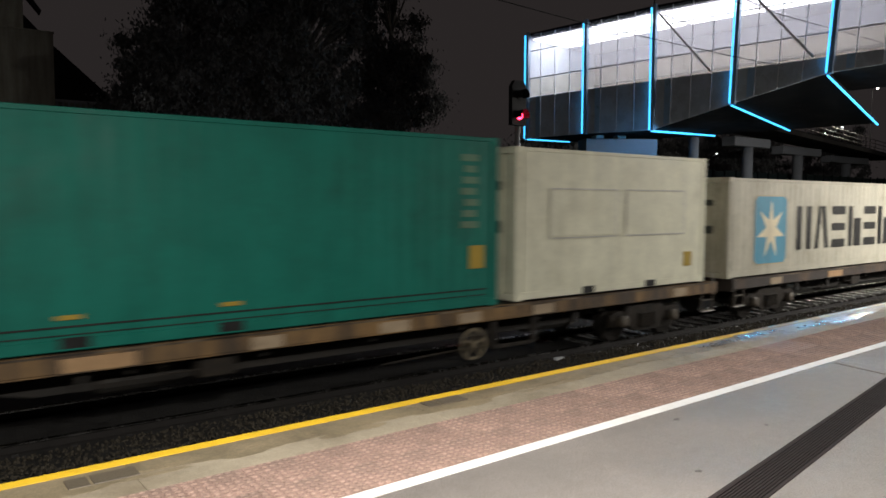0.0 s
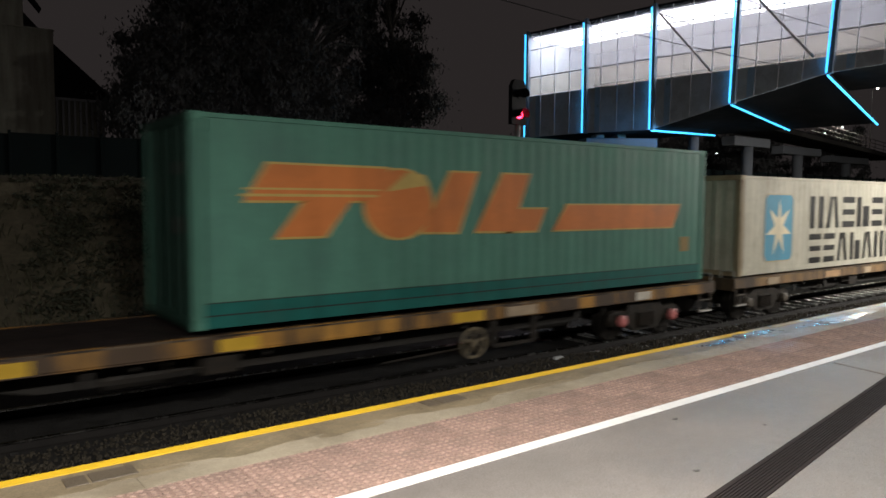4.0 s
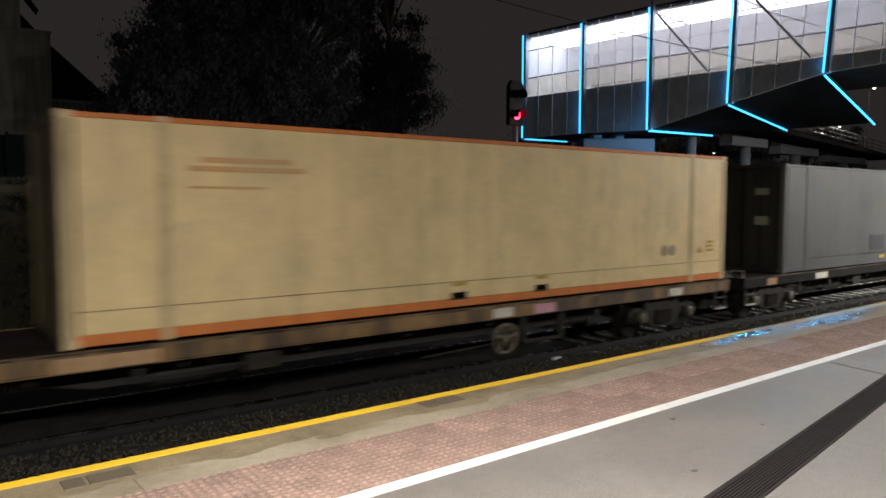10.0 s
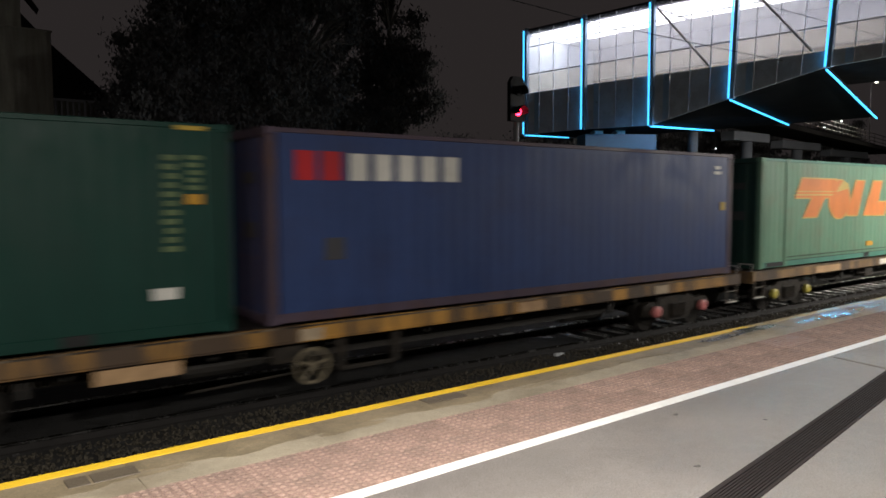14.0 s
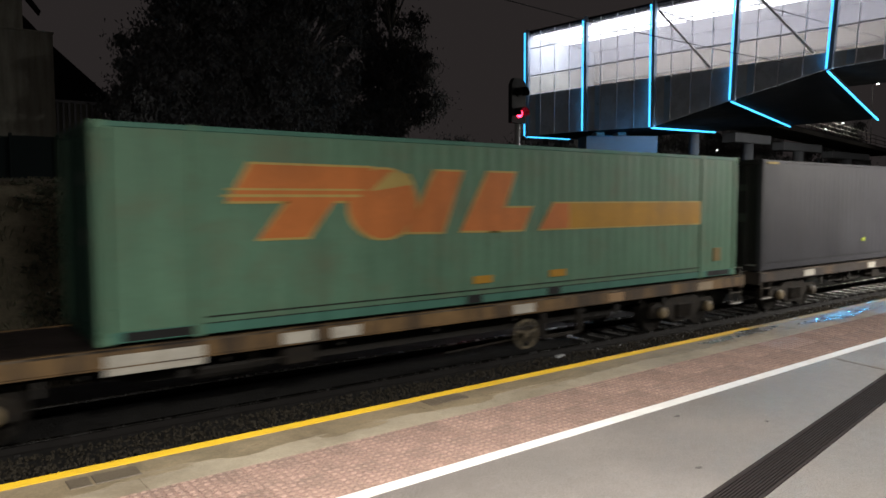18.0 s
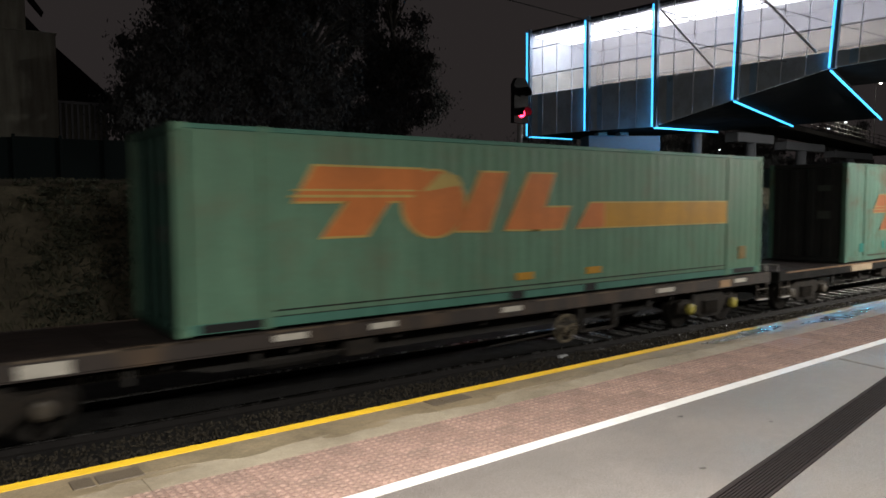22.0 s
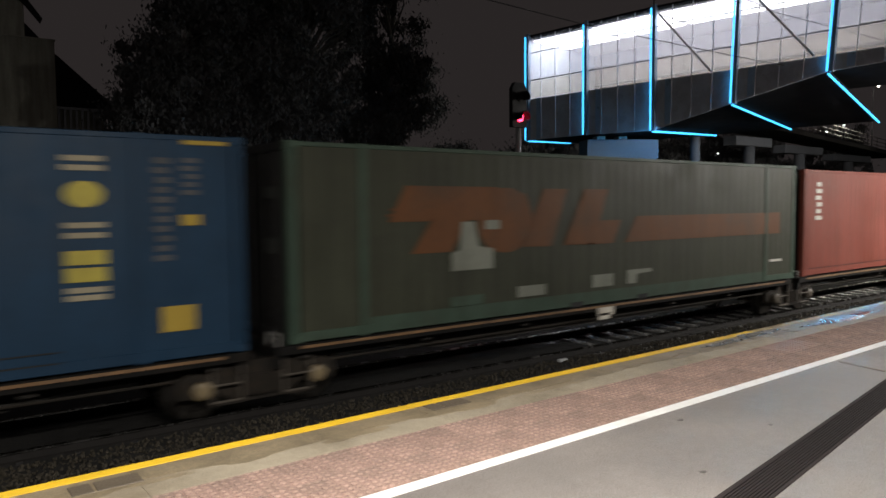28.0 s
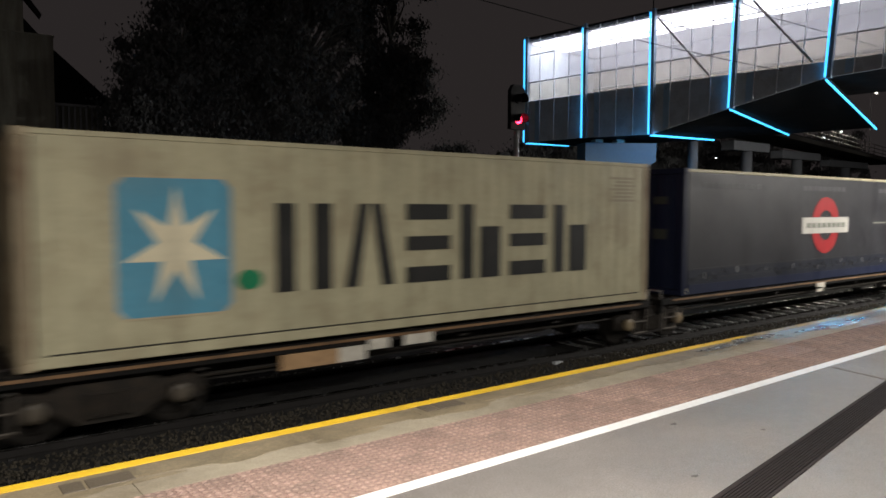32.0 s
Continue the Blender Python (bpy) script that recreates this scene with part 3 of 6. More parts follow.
def build_bridge():
    br = thing("footbridge", "glazed footbridge with blue light strips crossing over the tracks", "bridge", kind="structure")
    for k in range(1, 9):
        for j in range(4):
            a, b = k + j / 4 + 0.006, k + (j + 1) / 4 - 0.006
            lo_a, lo_b = low_at(a), low_at(b)
            part("lower_panel", slab(Shape(), near_wall(a, lo_a), near_wall(b, lo_b), near_wall(b, Z_SILL), near_wall(a, Z_SILL), 0.05), M_HULL, br)
            part("pane", slab(Shape(), near_wall(a, 7.56), near_wall(b, 7.56), near_wall(b, Z_TOP), near_wall(a, Z_TOP), 0.02), M_GLASS, br).visible_shadow = False
            part("pane", slab(Shape(), near_wall(a, Z_SILL + 0.02), near_wall(b, Z_SILL + 0.02), near_wall(b, 7.46), near_wall(a, 7.46), 0.02), M_GLASS2, br, "cream-tinted lower pane").visible_shadow = False
            m = k + j / 4
            s = Shape()
            p, q = near_wall(m, low_at(m) + 0.02, 0.06), near_wall(m, Z_TOP, 0.06)
            part("mullion", s.tube(p, q, 0.019, 6), M_MULL, br)
        # transoms
        for z, r in ((8.75, 0.022), (7.51, 0.03)):
            part("transom", Shape().tube(near_wall(k, z, 0.02), near_wall(k + 1, z, 0.02), r, 6), M_GREYBAR, br)
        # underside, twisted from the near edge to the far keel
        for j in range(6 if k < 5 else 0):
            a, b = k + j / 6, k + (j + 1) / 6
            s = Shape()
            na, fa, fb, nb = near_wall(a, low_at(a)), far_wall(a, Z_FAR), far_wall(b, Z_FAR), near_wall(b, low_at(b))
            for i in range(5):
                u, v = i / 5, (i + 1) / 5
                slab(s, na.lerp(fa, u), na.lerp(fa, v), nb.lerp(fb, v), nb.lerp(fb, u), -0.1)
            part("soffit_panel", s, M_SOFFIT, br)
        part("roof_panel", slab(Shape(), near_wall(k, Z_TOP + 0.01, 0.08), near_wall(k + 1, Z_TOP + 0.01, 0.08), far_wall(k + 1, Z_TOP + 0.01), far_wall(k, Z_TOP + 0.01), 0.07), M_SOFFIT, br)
        part("ceiling_panel", slab(Shape(), near_wall(k, Z_TOP - 0.12, -0.1), near_wall(k + 1, Z_TOP - 0.12, -0.1), far_wall(k + 1, Z_TOP - 0.12), far_wall(k, Z_TOP - 0.12), 0.05), M_INWHITE, br)
        part("far_lining", slab(Shape(), far_wall(k, 6.3), far_wall(k + 1, 6.3), far_wall(k + 1, 7.75), far_wall(k, 7.75), 0.06), M_CREAM, br)
        part("far_lining", slab(Shape(), far_wall(k, 7.85), far_wall(k + 1, 7.85), far_wall(k + 1, Z_TOP), far_wall(k, Z_TOP), 0.06), M_INWHITE, br)
        part("far_rail", Shape().tube(far_wall(k, 7.8) - NRM * 0.1, far_wall(k + 1, 7.8) - NRM * 0.1, 0.07, 6), M_GREYBAR, br)
        part("floor", slab(Shape(), near_wall(k, 6.35, -0.06), near_wall(k + 1, 6.35, -0.06), far_wall(k + 1, 6.35), far_wall(k, 6.35), -0.07), M_GREYBAR, br)
        # Slab added below the floor; the underside's shade is its near-black colour
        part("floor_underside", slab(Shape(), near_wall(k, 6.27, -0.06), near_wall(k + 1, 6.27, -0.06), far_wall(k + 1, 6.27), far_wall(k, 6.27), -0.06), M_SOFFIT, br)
        reach = 2.5 if k < 5 else 1.3
        a0, a1 = near_wall(k + 0.04, Z_TOP - 0.13, -0.25), near_wall(k + 0.96, Z_TOP - 0.13, -0.25)
        part("light_panel", slab(Shape(), a0, a1, a1 + NRM * reach, a0 + NRM * reach, -0.03), M_TUBE, br, "glowing white ceiling light panel")
    # diagonal ties in the taller bays
    for k in (3.08, 4.19, 5.3):
        part("diagonal_tie", Shape().tube(near_wall(k, 9.2, 0.07), near_wall(k + 0.66, Z_SILL + 0.05, 0.07), 0.045, 8), M_TIE, br)
    for k in (1.5, 2.5):
        part("cross_tie", Shape().tube(far_wall(k - 0.1, 6.7) - NRM * 0.15, far_wall(k + 0.1, 7.7) - NRM * 0.15, 0.06, 6).tube(far_wall(k + 0.1, 6.7) - NRM * 0.15, far_wall(k - 0.1, 7.7) - NRM * 0.15, 0.06, 6), M_GREYBAR, br)
    # ribs with light strips; beside them, blue strips painted as the lights' reflections
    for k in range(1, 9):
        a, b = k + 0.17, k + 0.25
        part("reflection_strip", slab(Shape(), near_wall(a, low_at(a) + 0.05, 0.056), near_wall(b, low_at(b) + 0.05, 0.056), near_wall(b, Z_SILL, 0.056), near_wall(a, Z_SILL, 0.056), 0.02), M_STRIPREFLECT, br, "painted blue reflection of a light strip")
    for k in range(1, 9):
        s = Shape()
        along = (station(2) - station(1)).normalized()
        a, b = near_wall(k, low_at(k) - 0.03, 0.02), near_wall(k, Z_TOP + 0.12, 0.02)
        fin = [a, a - NRM * 0.18, b - NRM * 0.18, b]
        s.add([tuple(p + along * 0.05) for p in fin] + [tuple(p + along * 0.18) for p in fin], [(0, 1, 2, 3), (7, 6, 5, 4), (0, 4, 5, 1), (1, 5, 6, 2), (2, 6, 7, 3), (3, 7, 4, 0)])
        part("rib", s, M_FIN, br)
        p, q = near_wall(k, low_at(k), 0.2), near_wall(k, Z_TOP, 0.2)
        part("light_strip", Shape().tube(p, q, 0.036, 8), M_LED, br, "glowing blue light strip")
        if k != 2:
            a, b = near_wall(k, low_at(k) - 0.04, 0.2), far_wall(k, Z_FAR - 0.05)
            if k == 1:
                b = a.lerp(b, 0.62) + Vector((0, 0, 0.03))
            part("light_strip", Shape().tube(a.lerp(b, 0.03), b, 0.036, 8), M_LED, br, "glowing blue light strip")
    s = slab(Shape(), near_wall(1, low_at(1)), far_wall(1, Z_FAR), far_wall(1, Z_TOP), near_wall(1, Z_TOP), -0.12)
    part("end_panel", s, M_HULL, br)
    part("lightning_rod", Shape().tube(near_wall(3, Z_TOP + 0.1), near_wall(3, Z_TOP + 1.6), 0.025, 6), M_BLACK, br)


build_bridge()


def build_piers():
    # main pier: a broad crosshead with chamfered shoulders on a round column
    c = station(2.1) + NRM * 2.2
    pier = thing("bridge_pier", "pale concrete bridge pier with a broad crosshead", "pier", kind="structure", m=pose(c.x, c.y, 0, 0, 0, -30))
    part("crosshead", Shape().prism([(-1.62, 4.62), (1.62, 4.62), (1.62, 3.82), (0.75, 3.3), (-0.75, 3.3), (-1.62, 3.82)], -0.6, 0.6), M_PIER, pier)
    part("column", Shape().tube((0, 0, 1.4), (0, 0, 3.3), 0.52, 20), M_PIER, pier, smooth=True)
    for x in (-0.9, 0.1):
        part("bearing", Shape().box(x - 0.2, x + 0.2, -0.3, 0.3, 4.62, 4.8, 0.02), M_CONC, pier)
    # ramp beyond, on slender columns
    ramp = thing("ramp", "dark access ramp on round concrete columns", "ramp", kind="structure")
    pts = [(33.93, 19.78, 5.71), (37.84, 20.47, 5.71), (41.98, 21.27, 5.71), (46.46, 22.19, 5.71), (52.33, 23.34, 5.71), (58.65, 24.61, 5.71), (71.3, 27.14, 5.71)]
    for (x0, y0, z0), (x1, y1, z1) in zip(pts, pts[1:]):
        a, b = Vector((x0, y0, z0)), Vector((x1, y1, z1))
        side = Vector((-(b - a).y, (b - a).x, 0)).normalized() * 2.2
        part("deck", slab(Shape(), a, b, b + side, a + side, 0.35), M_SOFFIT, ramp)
        part("parapet", slab(Shape(), a, b, b + Vector((0, 0, 0.25)), a + Vector((0, 0, 0.25)), 0.12), M_RAILSIDE, ramp)
        for h in (0.55, 0.85, 1.15):
            part("hand_rail", Shape().tube(a + Vector((0, 0, h)), b + Vector((0, 0, h)), 0.025, 6), M_RAMPRAIL, ramp)
        n = 4
        for i in range(n):
            p = a.lerp(b, i / n)
            part("baluster", Shape().tube(p + Vector((0, 0, 0.2)), p + Vector((0, 0, 1.15)), 0.02, 6), M_RAMPRAIL, ramp)
    for x, y, cap, r in ((29.6, 20.0, 0, 0.24), (37.2, 21.73, 1.9, 0.3), (46.12, 23.46, 2.53, 0.32), (58.31, 25.87, 3.22, 0.34)):
        part("column", Shape().tube((x, y, 0.2), (x, y, 4.9), r, 16), M_COLUMN, ramp, smooth=True)
        if cap:
            part("column_cap", Shape().box(x - cap, x + cap - 0.2, y - 0.4, y + 0.4, 4.88, 5.37, 0.03), M_COLUMN, ramp)


build_piers()


# ---- signal, wire, lamp, fence ----
def build_signal():
    sg = thing("railway_signal", "two-headed railway signal post showing two red lights", "signal", m=pose(13.42, 14.6, 0))
    part("post", Shape().tube((0, 0, -1.6), (0, 0, 4.1), 0.075, 12), M_GALV, sg, smooth=True)
    for z, x, n in ((4.52, -0.09, 2), (2.67, -0.55, 2)):
        head = Shape().prism([(x - 0.26, z - 0.62), (x + 0.26, z - 0.62), (x + 0.26, z + 0.42), (x + 0.16, z + 0.58), (x - 0.16, z + 0.58), (x - 0.26, z + 0.42)], -0.16, -0.02)
        part("signal_head", head, M_BLACK, sg)
        for dz in (-0.36, 0.18):
            hood = Shape()
            arc = [math.pi * (-0.15 + 1.3 * i / 9) for i in range(10)]
            hood.add([(x + 0.15 * math.cos(a), y, z + dz + 0.15 * math.sin(a)) for y in (-0.16, -0.42) for a in arc], [[i, i + 1, 11 + i, 10 + i] for i in range(9)])
            part("hood", hood, M_BLACK, sg)
            lit = dz < 0
            part("lens", Shape().tube((x, -0.14, z + dz), (x, -0.19, z + dz), 0.11, 16), M_RED if lit else M_VOID, sg, "glowing red lens" if lit else "unlit dark lens")
        if x < -0.3:
            part("bracket", Shape().box(x, 0.05, -0.06, -0.01, z - 0.05, z + 0.03), M_BLACK, sg)
    part("marker_box", Shape().box(-0.78, -0.36, -0.16, 0.05, 1.52, 1.9, 0.03), M_BLACK, sg)
    part("marker_lens", Shape().tube((-0.57, -0.16, 1.7), (-0.57, -0.22, 1.7), 0.1, 14), M_VOID, sg)
    part("small_plate", Shape().box(-0.08, 0.06, -0.09, -0.075, 0.2, 0.45, 0.004), M_GALV, sg)
    for i in range(14):
        part("ladder_rung", Shape().tube((0.12, 0.1, -1.2 + 0.35 * i), (0.42, 0.1, -1.2 + 0.35 * i), 0.012, 5), M_RAILSIDE, sg)
    for x in (0.12, 0.42):
        part("ladder_rail", Shape().tube((x, 0.1, -1.5), (x, 0.1, 3.9), 0.015, 5), M_RAILSIDE, sg)


build_signal()


def build_wires():
    for pts in (((-12, 13, 7.2), (3, 13, 6.85), (11.2, 13, 6.59), (14.4, 13, 6.49), (17.0, 13, 6.48), (21.1, 13, 6.49), (25.3, 13, 6.54), (32.3, 13, 6.63), (44, 13, 6.9)), ((-12, 12, 8.6), (4, 12, 8.05), (13, 12, 7.78), (20.1, 12, 7.71), (29.7, 12, 7.87), (44, 12, 8.4))):
        ob = thing("overhead_wire", "thin black overhead cable above the tracks", "cable")
        s = Shape()
        chain = []
        for a, b in zip(pts, pts[1:]):
            for i in range(6):
                chain.append(Vector(a).lerp(Vector(b), i / 6))
        chain.append(Vector(pts[-1]))
        n, m = len(chain), 5
        s.add([(p.x, p.y + 0.013 * math.cos(1.2566 * j), p.z + 0.013 * math.sin(1.2566 * j)) for p in chain for j in range(m)],
              [[i * m + j, (i + 1) * m + j, (i + 1) * m + (j + 1) % m, i * m + (j + 1) % m] for i in range(n - 1) for j in range(m)])
        part("wire", s, M_BLACK, ob)


build_wires()


def build_lights():
    la = thing("ramp_lamp_post", "lit white lantern on a slim post on the ramp", "street lamp", m=pose(61.41, 25.47, 5.69))
    part("post", Shape().tube((0, 0, 0), (0, 0, 5.08), 0.045, 8, 0.035), M_GALV, la, smooth=True)
    part("arm", Shape().tube((0, 0, 5.08), (-0.1, -0.25, 5.21), 0.03, 6).tube((-0.1, -0.25, 5.21), (-0.2, -0.5, 5.23), 0.03, 6), M_GALV, la)
    part("housing", Shape().prism([(-0.42, 5.17), (-0.02, 5.17), (-0.06, 5.25), (-0.22, 5.30), (-0.38, 5.25)], -0.62, -0.3), M_GREYBAR, la)
    part("lens", Shape().box(-0.32, -0.12, -0.54, -0.38, 5.09, 5.17, 0.03), M_STREET, la, "glowing white lens")
    for x, y, z in ((60, 27, 7.9), (58, 27.4, 7.3), (44.9, 45, 5.75), (45.7, 45, 5.72), (63, 40, 6.6)):
        d = thing("distant_light", "tiny distant white street light", "light", "distant lights", m=pose(x, y, z))
        part("lens", Shape().box(-0.09, 0.09, -0.05, 0.05, -0.04, 0.04, 0.01), M_SIGNWHITE, d)
        part("stem", Shape().tube((0, 0, -0.05), (0, 0, 2.2 - z), 0.03, 5), M_BLACK, d)


build_lights()


def build_fence():
    f = thing("fence", "dark green paling fence on top of the bank", "fence", kind="structure")
    rng = random.Random(8)
    pal = [Shape().box(-0.6, 0.6, -0.02, 0.02, 0, h, 0.01).mesh("fence_panel", M_FENCE) for h in (1.38, 1.40, 1.42)]
    pst = Shape().box(-0.04, 0.04, -0.05, 0.03, 0, 1.5, 0.008).mesh("fence_post", M_FENCE)
    for i in range(84):
        x = -30 + 1.22 * i
        part("fence_panel", pal[rng.randrange(3)], None, f, m=pose(x, 24.2 + 0.05 * noise.noise((x, 0, 0)), 2.32))
        part("fence_post", pst, None, f, m=pose(x - 0.61, 24.12, 2.3))


build_fence()


def build_grass():
    rng = random.Random(12)
    s = Shape()
    for i in range(17000):
        x = rng.uniform(-12, 46) if i < 9000 else rng.uniform(10, 38)
        y = rng.uniform(14.6, 21.5)
        z = bank_z(x, y)
        bare = x > 25.2 + 0.85 * (20.4 - y)
        if noise.noise((x * 0.25, y * 0.3, 5.0)) < -0.15 or bare and i % 2:
            continue
        h = rng.uniform(0.06, 0.22) * (0.3 if y > 19.6 else 1)
        for b in range(4):
            a = rng.uniform(0, 6.28)
            dx, dy = math.cos(a), math.sin(a)
            w = rng.uniform(0.012, 0.03)
            l = h * rng.uniform(0.3, 0.9)
            px, py = x + rng.uniform(-0.12, 0.12), y + rng.uniform(-0.12, 0.12)
            s.add([(px - dy * w, py + dx * w, z - 0.1), (px + dy * w, py - dx * w, z - 0.1), (px + dx * l * 0.5, py + dy * l * 0.5, z + h * 0.7), (px + dx * l, py + dy * l, z + h)], [(0, 1, 2), (0, 2, 3)])
    me = bpy.data.meshes.new("grass")
    me.from_pydata(s.v, [], s.f)
    me.materials.append(M_GRASS)
    tagged(new("grass", me), "tufts of dry brown grass on the bank", "grass", kind="stuff")
    # leafy scrub over the bank; the strip below the pier on the far side is bare
    s = Shape()
    for i in range(1500):
        x, y = rng.uniform(2, 27.5), rng.uniform(15.2, 20.3)
        if x > 25.0 + 0.85 * (20.4 - y) + 0.5 * noise.noise((y, x * 0.3, 1)):
            continue
        z = bank_z(x, y)
        r = rng.uniform(0.12, 0.34) * (0.4 if y > 19.4 else 1)
        for k in range(34):
            d = Vector((rng.gauss(0, r), rng.gauss(0, r), abs(rng.gauss(0, r * 0.75))))
            w, l = rng.uniform(0.018, 0.04), rng.uniform(0.05, 0.11)
            rot = Euler((rng.uniform(-1.1, 1.1), rng.uniform(-1.1, 1.1), rng.uniform(0, 6.28))).to_matrix()
            s.add([tuple(Vector((x, y, z)) + d + rot @ Vector(q)) for q in ((-w, 0, 0), (0, -l, 0), (w, 0, 0.01), (0, l, 0))], [(0, 1, 2), (0, 2, 3)])
    me = bpy.data.meshes.new("scrub")
    me.from_pydata(s.v, [], s.f)
    me.materials.append(M_SCRUB)
    tagged(new("scrub", me), "low dark leafy scrub covering the bank", "bushes", kind="stuff")


build_grass()


# ---- trees and houses behind ----
def build_tree(x, y, z, height, lobes, clumps, seed, label):
    """A trunk that forks into limbs, each limb carrying clumps of small leaves inside the crown's lobes."""
    rng = random.Random(seed)
    tr = thing("tree", label, "tree", "trees behind the railway", m=pose(x, y, z))
    centres = []
    for i in range(clumps):
        c, r = lobes[i % len(lobes)]
        while True:
            p = Vector((rng.uniform(-1, 1), rng.uniform(-1, 1), rng.uniform(-1, 1)))
            if p.length < 1 and rng.random() < 0.35 + 0.65 * p.length:
                break
        centres.append(Vector((c[0] + p.x * r[0], c[1] + p.y * r[1], c[2] + p.z * r[2])))
    s = Shape()
    spine = [Vector((0, 0, -0.4))]
    for i in range(1, 8):
        spine.append(Vector((rng.uniform(-0.12, 0.12) * i, rng.uniform(-0.1, 0.1) * i, height * 0.8 * i / 7)))
    r0 = 0.018 * height + 0.05
    for i, (p, q) in enumerate(zip(spine, spine[1:])):
        s.tube(p, q, r0 * (1 - 0.12 * i), 9, r0 * (1 - 0.12 * (i + 1)))
    for k in range(0, len(centres), 4):
        c = centres[k]
        j = min(range(1, 8), key=lambda i: abs(spine[i].z - c.z * 0.72))
        mid = spine[j].lerp(c, 0.5) + Vector((rng.uniform(-0.4, 0.4), rng.uniform(-0.4, 0.4), rng.uniform(0.1, 0.7)))
        rr = r0 * 0.3 * rng.uniform(0.5, 1.0)
        s.tube(spine[j], mid, rr, 6, rr * 0.6)
        s.tube(mid, c, rr * 0.6, 5, rr * 0.2)
    part("trunk", s, M_BARK, tr)
    f = Shape()
    for c in centres:
        size = rng.uniform(0.45, 0.95)
        for i in range(170):
            inner = i < 70
            k = 0.30 if inner else 0.56
            p = c + Vector((rng.gauss(0, size * k), rng.gauss(0, size * k), rng.gauss(-0.1, size * k * 0.8)))
            w, h = (rng.uniform(0.06, 0.11), rng.uniform(0.12, 0.22)) if inner else (rng.uniform(0.025, 0.055), rng.uniform(0.08, 0.17))
            rot = Euler((rng.uniform(-0.8, 0.8), rng.uniform(-0.8, 0.8), rng.uniform(0, 6.28))).to_matrix()
            f.add([tuple(p + rot @ Vector(q)) for q in ((-w, 0, 0), (0, 0.05, -h), (w, 0, 0), (0, -0.04, h * 0.7))], [(0, 1, 2), (0, 2, 3)])
    me = bpy.data.meshes.new("crown")
    me.from_pydata(f.v, [], f.f)
    me.materials.append(M_LEAF)
    part("crown", me, None, tr)


EUC = "tall dark eucalyptus tree with a pale trunk"
build_tree(17.3, 37, 2.4, 20, (((0, 0, 9.5), (4.6, 4, 6.5)), ((-3.2, 0, 8.2), (3.2, 3, 4.6)), ((1.5, 0, 14.5), (5.2, 4, 5)), ((-1.5, 0, 5.0), (4.4, 3.5, 2.6))), 620, 21, EUC)
build_tree(10.9, 37, 2.4, 11, (((-1.3, 0, 4.7), (2.2, 2.6, 3.2)), ((0.9, 0, 6.9), (2.7, 3, 3.7)), ((1.0, 0, 2.8), (2.6, 2.6, 1.8))), 300, 5, EUC)
build_tree(24.3, 38, 2.4, 17, (((-0.8, 0, 10.5), (3.0, 3, 6.5)), ((1.0, 0, 6.6), (2.7, 2.6, 2.6)), ((-1.6, 0, 4.2), (2.0, 2.4, 1.5))), 260, 33, EUC)
build_tree(30.6, 40, 2.4, 4.2, (((0, 0, 1.9), (2.4, 2, 1.7)),), 90, 14, "low dark tree beyond the fence")
for tx, ty, th, sd in ((35.5, 36, 5.2, 41), (41, 38, 5.6, 42), (47.5, 37, 5.6, 43), (55, 40, 8.4, 44), (62, 35, 8.6, 47), (66, 42, 10.5, 45), (74, 34, 10.5, 46)):
    build_tree(tx, ty, 2.4, th, (((0, 0, 0.5 * th), (3.4, 2.4, 0.46 * th)), ((-2.0, 0, 0.3 * th), (2.6, 2.2, 0.3 * th)), ((2.2, 0, 0.32 * th), (2.6, 2.2, 0.32 * th))), 110, sd, "low dark tree beyond the access ramp")


